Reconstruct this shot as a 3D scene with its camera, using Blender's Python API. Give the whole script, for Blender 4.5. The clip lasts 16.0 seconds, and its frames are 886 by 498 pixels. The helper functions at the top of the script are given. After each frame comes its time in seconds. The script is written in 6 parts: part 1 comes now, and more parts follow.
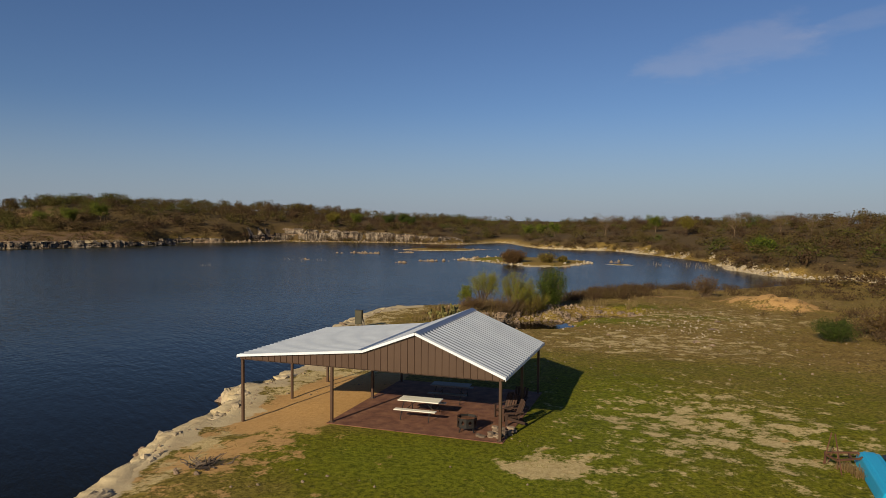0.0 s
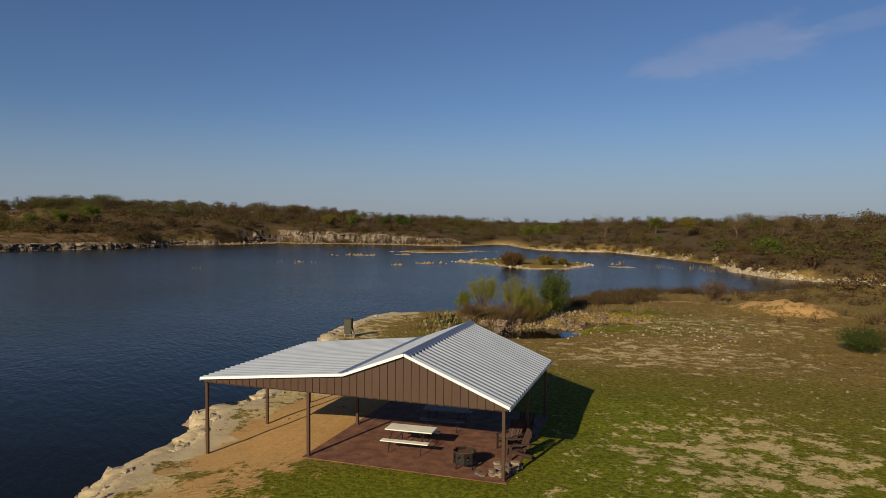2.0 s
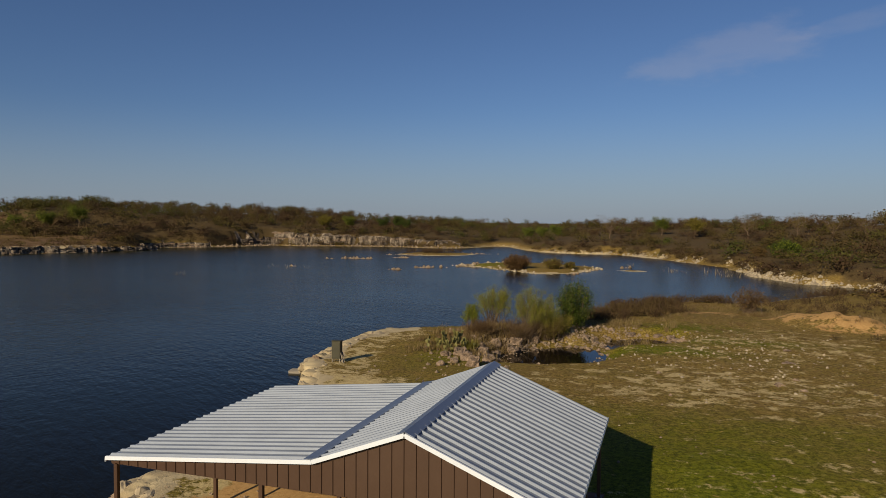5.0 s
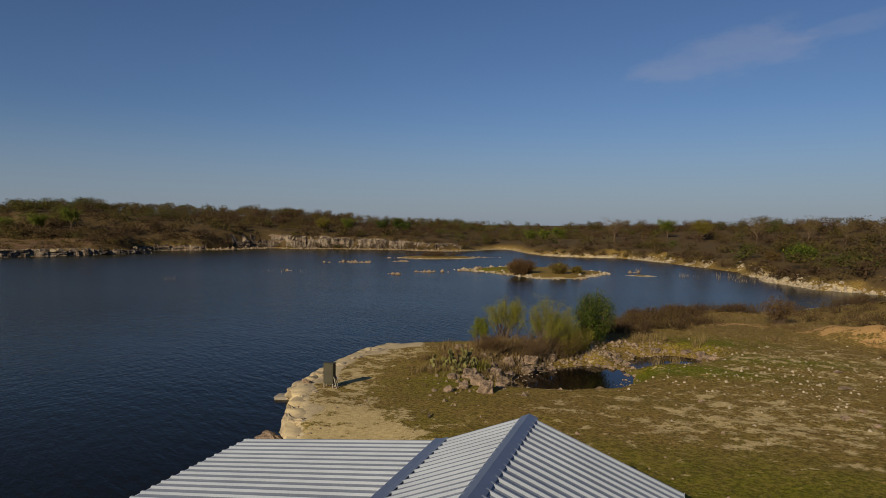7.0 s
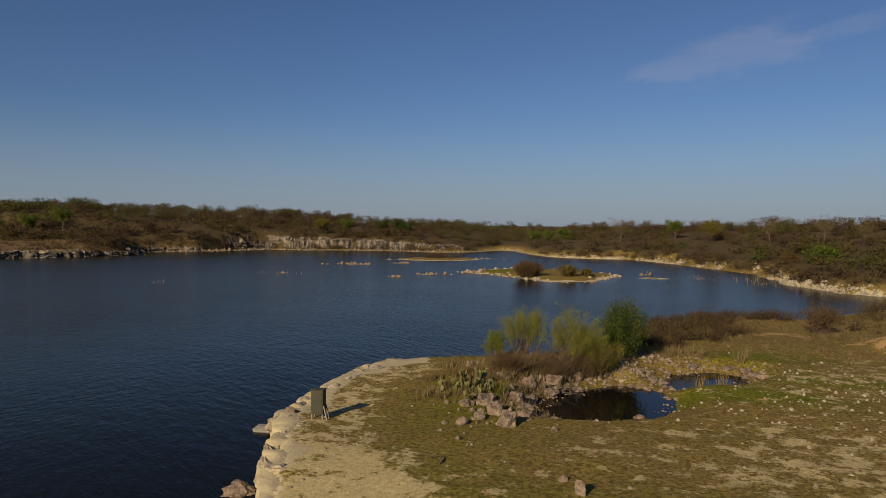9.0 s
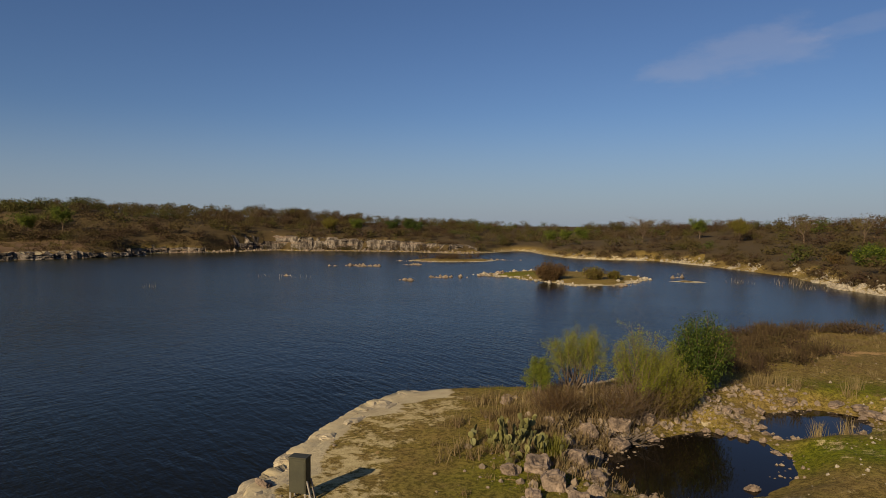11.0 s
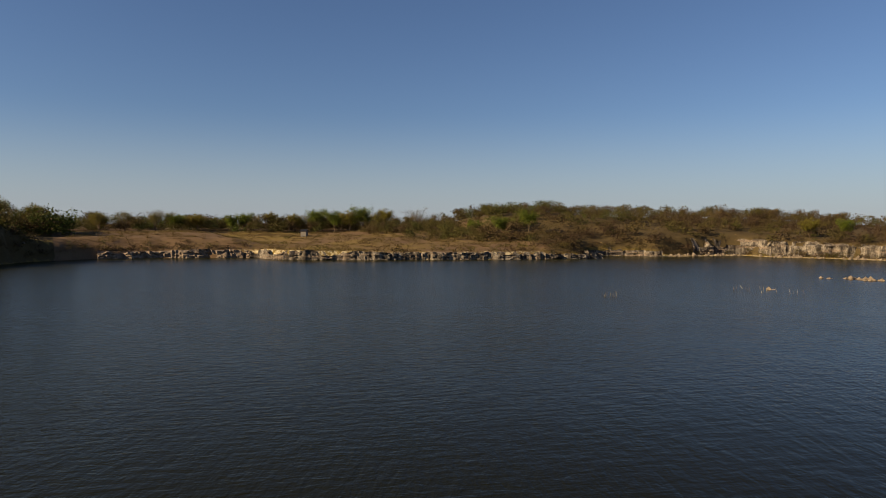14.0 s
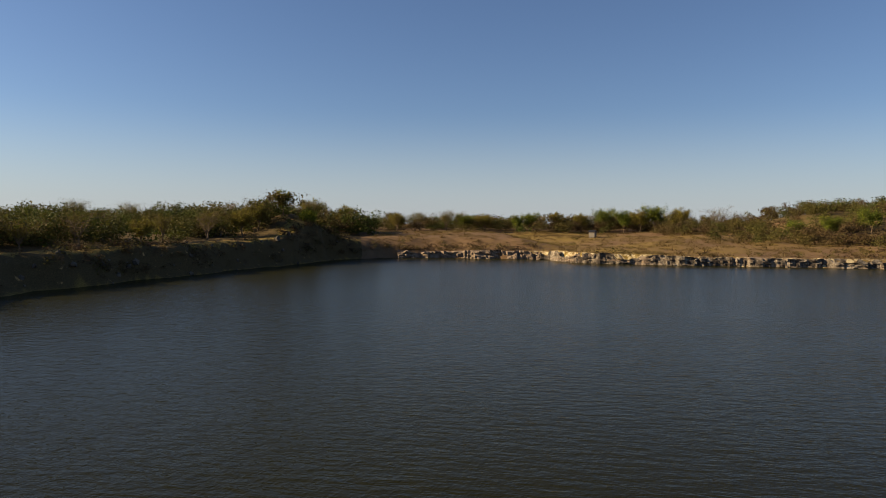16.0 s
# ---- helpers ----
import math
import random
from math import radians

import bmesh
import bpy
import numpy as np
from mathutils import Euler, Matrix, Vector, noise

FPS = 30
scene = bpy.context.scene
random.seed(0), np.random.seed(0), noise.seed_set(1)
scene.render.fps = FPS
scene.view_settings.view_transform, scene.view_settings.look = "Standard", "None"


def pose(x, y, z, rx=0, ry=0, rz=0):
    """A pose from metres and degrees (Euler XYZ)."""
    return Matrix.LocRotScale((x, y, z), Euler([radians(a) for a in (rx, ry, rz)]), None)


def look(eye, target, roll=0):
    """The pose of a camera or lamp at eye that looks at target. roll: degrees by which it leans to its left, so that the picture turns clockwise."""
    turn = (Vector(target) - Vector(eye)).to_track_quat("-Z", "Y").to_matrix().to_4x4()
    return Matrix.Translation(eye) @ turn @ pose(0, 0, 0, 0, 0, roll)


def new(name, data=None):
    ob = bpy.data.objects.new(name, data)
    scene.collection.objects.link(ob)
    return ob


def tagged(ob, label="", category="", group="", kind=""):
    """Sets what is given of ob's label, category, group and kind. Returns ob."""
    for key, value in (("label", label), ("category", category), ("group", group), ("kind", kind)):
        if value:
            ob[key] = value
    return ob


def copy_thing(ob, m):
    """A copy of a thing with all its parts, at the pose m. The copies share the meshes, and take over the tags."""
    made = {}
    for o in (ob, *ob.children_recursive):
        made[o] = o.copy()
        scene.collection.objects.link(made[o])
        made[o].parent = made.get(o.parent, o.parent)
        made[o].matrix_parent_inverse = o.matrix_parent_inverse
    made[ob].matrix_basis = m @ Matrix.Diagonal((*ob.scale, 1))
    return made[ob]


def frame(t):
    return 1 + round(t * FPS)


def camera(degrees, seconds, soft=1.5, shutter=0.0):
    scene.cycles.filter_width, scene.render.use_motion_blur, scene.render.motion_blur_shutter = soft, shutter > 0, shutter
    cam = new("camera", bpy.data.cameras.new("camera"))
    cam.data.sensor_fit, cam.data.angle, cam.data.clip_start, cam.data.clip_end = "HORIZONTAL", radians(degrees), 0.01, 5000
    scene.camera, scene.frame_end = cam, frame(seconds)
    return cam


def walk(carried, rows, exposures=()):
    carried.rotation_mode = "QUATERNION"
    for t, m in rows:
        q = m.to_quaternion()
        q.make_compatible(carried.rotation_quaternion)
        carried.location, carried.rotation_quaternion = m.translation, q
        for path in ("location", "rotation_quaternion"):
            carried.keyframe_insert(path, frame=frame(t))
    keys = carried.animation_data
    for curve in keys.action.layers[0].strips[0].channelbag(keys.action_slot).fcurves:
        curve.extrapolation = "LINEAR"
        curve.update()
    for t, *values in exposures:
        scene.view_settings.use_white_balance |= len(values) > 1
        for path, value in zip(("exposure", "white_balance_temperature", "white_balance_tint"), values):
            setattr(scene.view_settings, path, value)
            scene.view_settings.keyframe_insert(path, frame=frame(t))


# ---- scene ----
cam = camera(66.07, 16.0, soft=0.6)

# seconds, eye x y z, heading to the left of +y, pitch, roll
PATH = [
    (0, 6.067, -25.138, 8.446, 18.69, -2.43, 0.54),
    (0.5, 5.896, -24.493, 8.435, 18.64, -2.41, 0.48),
    (1, 5.680, -23.638, 8.450, 18.60, -2.40, 0.46),
    (1.5, 5.348, -22.574, 8.454, 18.56, -2.35, 0.44),
    (2, 4.989, -21.480, 8.474, 18.51, -2.32, 0.45),
    (2.5, 4.548, -20.316, 8.491, 18.47, -2.30, 0.40),
    (3, 4.068, -19.097, 8.509, 18.46, -2.30, 0.43),
    (3.5, 3.548, -17.850, 8.532, 18.41, -2.30, 0.43),
    (4, 2.981, -16.508, 8.548, 18.38, -2.31, 0.38),
    (6.5, 0.286, -10.181, 8.719, 18.27, -2.07, 0.41),
    (7, -0.284, -8.919, 8.761, 18.25, -2.06, 0.39),
    (7.5, -0.879, -7.611, 8.770, 18.24, -2.04, 0.36),
    (8, -1.431, -6.181, 8.718, 18.26, -2.01, 0.36),
    (8.5, -2.051, -4.744, 8.673, 18.26, -1.99, 0.35),
    (11, -6.597, 5.838, 8.394, 19.15, -1.96, 0.26),
    (11.5, -7.852, 8.657, 8.333, 20.22, -1.95, 0.28),
    (12, -9.220, 11.639, 8.299, 20.42, -1.93, 0.32),
    (12.5, -10.761, 14.543, 8.303, 31.80, -1.86, 0.36),
    (13, -12.835, 16.582, 8.296, 48.15, -1.87, 0.29),
    (13.5, -15.589, 17.457, 8.286, 53.85, -1.92, 0.15),
    (14, -19.026, 17.586, 8.292, 55.62, -1.94, 0.26),
    (14.5, -22.948, 17.528, 8.320, 67.57, -1.94, 0.14),
    (15, -26.883, 17.500, 8.378, 78.11, -1.97, 0.15),
    (15.5, -30.356, 17.513, 8.424, 78.72, -2.02, 0.27),
    (16, -33.525, 17.556, 8.458, 78.19, -2.08, 0.38),
]


def facing(x, y, z, yaw, pitch, roll):
    a, b = radians(yaw), radians(pitch)
    ahead = Vector((-math.sin(a) * math.cos(b), math.cos(a) * math.cos(b), math.sin(b)))
    eye = Vector((x, y, z))
    return look(eye, eye + 10 * ahead, roll)


walk(cam, [(t, facing(*p)) for t, *p in PATH], [(0.0, 0.26, 6500, 10), (3.5, 0.14, 6450, 10), (8.0, -0.01, 6400, 10), (11.5, 0.24, 6600, 10), (13.0, 0.40, 7000, 10), (14.5, 0.78, 7250, 10), (16.0, 0.96, 7450, 10)])

# ---- light ----
WISPS = [
    ((0.0495, 0.9742, 0.2203), (0.9834, -0.0861, 0.1599), (-0.1748, -0.2087, 0.9622), 0.140, 0.034, 0.19),
    ((0.2083, 0.9467, 0.2455), (0.9627, -0.2428, 0.1197), (-0.1730, -0.2114, 0.9620), 0.080, 0.014, 0.11),
]
SUN_DIR = Vector((-0.21, -0.89, 0.405)).normalized()
world = bpy.data.worlds.new("sky")
scene.world = world
world.use_nodes = True
wn, wl = world.node_tree.nodes, world.node_tree.links
wn.clear()
sky = wn.new("ShaderNodeTexSky")
sky.sky_type = "NISHITA"
sky.sun_disc = False
sky.sun_elevation = math.asin(SUN_DIR.z)
sky.sun_rotation = math.atan2(SUN_DIR.x, SUN_DIR.y)
sky.altitude = 300
sky.air_density, sky.dust_density, sky.ozone_density = 1.0, 0.5, 4.0
coord = wn.new("ShaderNodeTexCoord")


def sky_math(op, a, b=None):
    n = wn.new("ShaderNodeMath")
    n.operation = op
    for sock, value in zip(n.inputs, (a, b)):
        if value is None:
            continue
        if hasattr(value, "links"):
            wl.new(value, sock)
        else:
            sock.default_value = value
    return n.outputs[0]


def sky_dot(way):
    n = wn.new("ShaderNodeVectorMath")
    n.operation = "DOT_PRODUCT"
    n.inputs[1].default_value = way
    wl.new(coord.outputs["Generated"], n.inputs[0])
    return n.outputs["Value"]


def sky_range(value, lo, hi, to):
    n = wn.new("ShaderNodeMapRange")
    n.interpolation_type = "SMOOTHSTEP"
    n.inputs["From Min"].default_value, n.inputs["From Max"].default_value, n.inputs["To Max"].default_value = lo, hi, to
    wl.new(value, n.inputs["Value"])
    return n.outputs["Result"]


# two thin wisps of cloud in the north-east: the way to each, along it and across it, and its half length and width
wisp = wn.new("ShaderNodeTexNoise")
wisp_map = wn.new("ShaderNodeMapping")
wisp_map.inputs["Scale"].default_value = (6.0, 6.0, 16.0)
wisp.inputs["Scale"].default_value, wisp.inputs["Detail"].default_value, wisp.inputs["Roughness"].default_value = 2.0, 6.0, 0.6
wl.new(coord.outputs["Generated"], wisp_map.inputs["Vector"])
wl.new(wisp_map.outputs["Vector"], wisp.inputs["Vector"])
amount = 0.0
for ahead, run, side, half, thin, most in WISPS:
    u, v = sky_math("DIVIDE", sky_dot(run), half), sky_math("DIVIDE", sky_dot(side), thin)
    wedge = sky_math("ADD", sky_math("MULTIPLY", u, 0.35), 1.0)
    v = sky_math("DIVIDE", v, wedge)
    far = sky_math("ADD", sky_math("MULTIPLY", u, u), sky_math("MULTIPLY", v, v))
    far = sky_math("ADD", far, sky_math("MULTIPLY", sky_math("SUBTRACT", wisp.outputs["Fac"], 0.5), 2.6))
    shape = sky_math("MULTIPLY", sky_range(far, 1.1, 0.0, most), sky_range(sky_dot(ahead), 0.90, 0.97, 1.0))
    amount = sky_math("ADD", amount, shape)
tone = wn.new("ShaderNodeMix")
tone.data_type, tone.blend_type = "RGBA", "MULTIPLY"
tone.inputs[0].default_value = 1.0
tone.inputs[7].default_value = (0.90, 0.97, 1.16, 1)
# pale haze low over the horizon
haze = wn.new("ShaderNodeMix")
haze.data_type = "RGBA"
haze.inputs[7].default_value = (4.7, 5.5, 6.8, 1)
wl.new(sky_range(sky_dot((0, 0, 1)), 0.17, -0.03, 0.75), haze.inputs[0])
veil = wn.new("ShaderNodeMix")
veil.data_type = "RGBA"
veil.inputs[7].default_value = (7.6, 7.2, 8.0, 1)
back = wn.new("ShaderNodeBackground")
back.inputs["Strength"].default_value = 0.05
wout = wn.new("ShaderNodeOutputWorld")
wl.new(sky.outputs["Color"], tone.inputs[6])
wl.new(tone.outputs[2], haze.inputs[6])
wl.new(haze.outputs[2], veil.inputs[6])
wl.new(amount, veil.inputs[0])
wl.new(veil.outputs[2], back.inputs["Color"])
wl.new(back.outputs["Background"], wout.inputs["Surface"])

sun = new("sun", bpy.data.lights.new("sun", "SUN"))
sun.data.energy, sun.data.angle, sun.data.color = 4.85, radians(0.5), (1.0, 0.85, 0.59)
sun.matrix_world = look((0, 0, 60), Vector((0, 0, 60)) - SUN_DIR)

# ---- materials ----
WATER = -1.2


def mat_new(name):
    m = bpy.data.materials.new(name)
    m.use_nodes = True
    nt = m.node_tree
    return m, nt.nodes, nt.links, nt.nodes["Principled BSDF"]


def nd(nodes, kind, **values):
    n = nodes.new(kind)
    for key, value in values.items():
        n.inputs[key.replace("_", " ")].default_value = value
    return n


def noise_node(nodes, links, scale, detail=6.0, rough=0.6, stretch=None):
    """Noise in world metres."""
    geo = nodes.new("ShaderNodeNewGeometry")
    src = geo.outputs["Position"]
    if stretch:
        mp = nodes.new("ShaderNodeMapping")
        mp.inputs["Rotation"].default_value = (0, 0, stretch[3])
        mp.inputs["Scale"].default_value = stretch[:3]
        links.new(src, mp.inputs["Vector"])
        src = mp.outputs["Vector"]
    n = nd(nodes, "ShaderNodeTexNoise", Scale=scale, Detail=detail, Roughness=rough)
    links.new(src, n.inputs["Vector"])
    return n.outputs["Fac"]


def ramp(nodes, links, fac, lo, hi, a=(0, 0, 0, 1), b=(1, 1, 1, 1)):
    r = nodes.new("ShaderNodeValToRGB")
    r.color_ramp.elements[0].position, r.color_ramp.elements[1].position = lo, hi
    r.color_ramp.elements[0].color, r.color_ramp.elements[1].color = a, b
    links.new(fac, r.inputs["Fac"])
    return r.outputs["Color"]


def mix(nodes, links, fac, a, b, blend="MIX"):
    n = nodes.new("ShaderNodeMix")
    n.data_type, n.blend_type = "RGBA", blend
    for sock, value in ((n.inputs[0], fac), (n.inputs[6], a), (n.inputs[7], b)):
        if hasattr(value, "links"):
            links.new(value, sock)
        elif sock == n.inputs[0]:
            sock.default_value = value
        else:
            sock.default_value = (*value, 1)
    return n.outputs[2]


def calc(nodes, links, op, a, b=None):
    n = nodes.new("ShaderNodeMath")
    n.operation = op
    for sock, value in zip(n.inputs, (a, b)):
        if value is None:
            continue
        if hasattr(value, "links"):
            links.new(value, sock)
        else:
            sock.default_value = value
    return n.outputs[0]


def bump(nodes, links, bsdf, height, strength=0.5, distance=0.02):
    n = nd(nodes, "ShaderNodeBump", Strength=strength, Distance=distance)
    links.new(height, n.inputs["Height"])
    links.new(n.outputs["Normal"], bsdf.inputs["Normal"])


def plain(name, a, b, scale=4.0, rough=0.8, metal=0.0, grain=40.0, relief=0.3, depth=0.01, spread=(0.35, 0.65)):
    """A surface of two colours that mingle at two scales."""
    m, nodes, links, bsdf = mat_new(name)
    big, small = noise_node(nodes, links, scale), noise_node(nodes, links, grain, 3)
    both = calc(nodes, links, "ADD", calc(nodes, links, "MULTIPLY", big, 0.65), calc(nodes, links, "MULTIPLY", small, 0.35))
    links.new(ramp(nodes, links, both, *spread, (*a, 1), (*b, 1)), bsdf.inputs["Base Color"])
    bsdf.inputs["Roughness"].default_value, bsdf.inputs["Metallic"].default_value = rough, metal
    if relief:
        bump(nodes, links, bsdf, both, relief, depth)
    return m


def pieces(name, a, b, grain=30.0, rough=0.85, relief=0.4, depth=0.01, per="island"):
    """A surface whose tone differs from piece to piece."""
    m, nodes, links, bsdf = mat_new(name)
    if per == "island":
        rnd = nodes.new("ShaderNodeNewGeometry").outputs["Random Per Island"]
    else:
        rnd = nodes.new("ShaderNodeObjectInfo").outputs["Random"]
    fine = noise_node(nodes, links, grain, 4)
    both = calc(nodes, links, "ADD", calc(nodes, links, "MULTIPLY", rnd, 0.6), calc(nodes, links, "MULTIPLY", fine, 0.4))
    links.new(ramp(nodes, links, both, 0.1, 0.9, (*a, 1), (*b, 1)), bsdf.inputs["Base Color"])
    bsdf.inputs["Roughness"].default_value = rough
    bump(nodes, links, bsdf, fine, relief, depth)
    return m


def ground_material():
    m, nodes, links, bsdf = mat_new("ground")
    cover = nodes.new("ShaderNodeAttribute")
    cover.attribute_name = "cover"
    split = nodes.new("ShaderNodeSeparateColor")
    links.new(cover.outputs["Color"], split.inputs["Color"])
    rock, dirt, green = split.outputs[0], split.outputs[1], split.outputs[2]
    sand = cover.outputs["Alpha"]
    wide, mid = noise_node(nodes, links, 0.13, 6, 0.6), noise_node(nodes, links, 0.8, 9, 0.68)
    fine, speck = noise_node(nodes, links, 5.0, 6, 0.72), noise_node(nodes, links, 22.0, 4, 0.7)
    streak = noise_node(nodes, links, 0.95, 12, 0.72, (0.9, 1.0, 1.0, 0.0))
    both = calc(nodes, links, "ADD", calc(nodes, links, "MULTIPLY", fine, 0.55), calc(nodes, links, "MULTIPLY", speck, 0.45))
    # grass from dry to green
    g = calc(nodes, links, "ADD", calc(nodes, links, "MULTIPLY", mid, 0.6), calc(nodes, links, "MULTIPLY", wide, 0.4))
    g = calc(nodes, links, "ADD", g, calc(nodes, links, "SUBTRACT", green, 0.5))
    live = ramp(nodes, links, both, 0.43, 0.57, (0.050, 0.054, 0.003, 1), (0.190, 0.176, 0.011, 1))
    dead = ramp(nodes, links, both, 0.43, 0.57, (0.086, 0.054, 0.013, 1), (0.305, 0.205, 0.060, 1))
    col = mix(nodes, links, ramp(nodes, links, g, 0.28, 0.72), dead, live)
    # fresh growth on the watered patches
    fresh = ramp(nodes, links, both, 0.43, 0.57, (0.052, 0.064, 0.003, 1), (0.190, 0.195, 0.012, 1))
    lush = calc(nodes, links, "ADD", green, calc(nodes, links, "MULTIPLY", calc(nodes, links, "SUBTRACT", mid, 0.5), 0.8))
    col = mix(nodes, links, ramp(nodes, links, lush, 0.72, 1.0), col, fresh)
    # bare sand and chippings that break through the grass
    s = calc(nodes, links, "ADD", calc(nodes, links, "MULTIPLY", streak, 0.75), calc(nodes, links, "MULTIPLY", both, 0.25))
    s = calc(nodes, links, "ADD", s, calc(nodes, links, "MULTIPLY", calc(nodes, links, "SUBTRACT", sand, 0.5), 0.40))
    bare = ramp(nodes, links, both, 0.40, 0.60, (0.35, 0.255, 0.112, 1), (0.56, 0.44, 0.220, 1))
    col = mix(nodes, links, ramp(nodes, links, s, 0.53, 0.575), col, bare)
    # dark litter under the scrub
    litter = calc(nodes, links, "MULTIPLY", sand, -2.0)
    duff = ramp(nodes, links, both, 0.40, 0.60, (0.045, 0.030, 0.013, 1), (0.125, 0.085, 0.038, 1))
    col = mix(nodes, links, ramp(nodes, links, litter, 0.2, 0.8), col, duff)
    # russet weeds and dry stems of the far field
    weeds = calc(nodes, links, "ADD", calc(nodes, links, "MULTIPLY", dirt, -1.0), calc(nodes, links, "MULTIPLY", calc(nodes, links, "SUBTRACT", mid, 0.5), 1.2))
    russet = ramp(nodes, links, both, 0.40, 0.60, (0.080, 0.045, 0.024, 1), (0.225, 0.140, 0.078, 1))
    col = mix(nodes, links, ramp(nodes, links, weeds, 0.25, 0.55), col, russet)
    # orange earth
    e = calc(nodes, links, "ADD", calc(nodes, links, "MULTIPLY", dirt, 0.8), calc(nodes, links, "MULTIPLY", calc(nodes, links, "SUBTRACT", mid, 0.5), 3.0))
    e = calc(nodes, links, "ADD", e, calc(nodes, links, "MULTIPLY", calc(nodes, links, "SUBTRACT", both, 0.5), 1.6))
    earth = ramp(nodes, links, both, 0.40, 0.60, (0.36, 0.205, 0.075, 1), (0.48, 0.295, 0.120, 1))
    col = mix(nodes, links, ramp(nodes, links, e, 0.42, 0.60), col, earth)
    # limestone
    r = calc(nodes, links, "ADD", rock, calc(nodes, links, "MULTIPLY", calc(nodes, links, "SUBTRACT", streak, 0.5), 1.5))
    stone = mix(nodes, links, ramp(nodes, links, mid, 0.36, 0.64), (0.52, 0.42, 0.255), (0.40, 0.31, 0.185))
    stone = mix(nodes, links, ramp(nodes, links, both, 0.58, 0.70), stone, (0.24, 0.18, 0.105))
    col = mix(nodes, links, ramp(nodes, links, r, 0.46, 0.56), col, stone)
    links.new(col, bsdf.inputs["Base Color"])
    bsdf.inputs["Roughness"].default_value = 0.95
    bsdf.inputs["Specular IOR Level"].default_value = 0.1
    h = calc(nodes, links, "ADD", calc(nodes, links, "MULTIPLY", fine, 1.0), calc(nodes, links, "MULTIPLY", speck, 0.35))
    # tyre tracks through the earth beside the slab
    place = nodes.new("ShaderNodeNewGeometry").outputs["Position"]
    xyz = nodes.new("ShaderNodeSeparateXYZ")
    links.new(place, xyz.inputs["Vector"])
    wander = calc(nodes, links, "ADD", xyz.outputs["X"], calc(nodes, links, "MULTIPLY", xyz.outputs["Y"], 0.14))
    wave = nd(nodes, "ShaderNodeTexWave", Scale=2.6, Distortion=5.0, Detail=4.0)
    wave.bands_direction = "Y"
    links.new(place, wave.inputs["Vector"])
    tread = 0.0
    for centre in (-7.9, -9.5):
        off = calc(nodes, links, "ABSOLUTE", calc(nodes, links, "SUBTRACT", wander, centre))
        strip = ramp(nodes, links, off, 0.20, 0.32, (1, 1, 1, 1), (0, 0, 0, 1))
        tread = calc(nodes, links, "ADD", tread, strip)
    tread = calc(nodes, links, "MULTIPLY", calc(nodes, links, "MULTIPLY", tread, ramp(nodes, links, dirt, 0.25, 0.6)), calc(nodes, links, "SUBTRACT", wave.outputs["Fac"], 1.1))
    h = calc(nodes, links, "ADD", h, calc(nodes, links, "MULTIPLY", tread, 0.28))
    h = calc(nodes, links, "MULTIPLY", h, ramp(nodes, links, dirt, 0.4, 1.0, (1, 1, 1, 1), (0.45, 0.45, 0.45, 1)))
    bump(nodes, links, bsdf, h, 1.0, 0.04)
    return m


def waves(nodes, links, angle, length, crest, detail=2.0, rough=0.5):
    """Wind ripples: crests that run along angle, about length apart and crest long, in metres."""
    mp = nodes.new("ShaderNodeMapping")
    mp.vector_type = "TEXTURE"
    mp.inputs["Rotation"].default_value = (0, 0, radians(angle))
    mp.inputs["Scale"].default_value = (crest, length, 1.0)
    links.new(nodes.new("ShaderNodeNewGeometry").outputs["Position"], mp.inputs["Vector"])
    n = nd(nodes, "ShaderNodeTexNoise", Scale=1.0, Detail=detail, Roughness=rough, Distortion=0.25)
    links.new(mp.outputs["Vector"], n.inputs["Vector"])
    return n.outputs["Fac"]


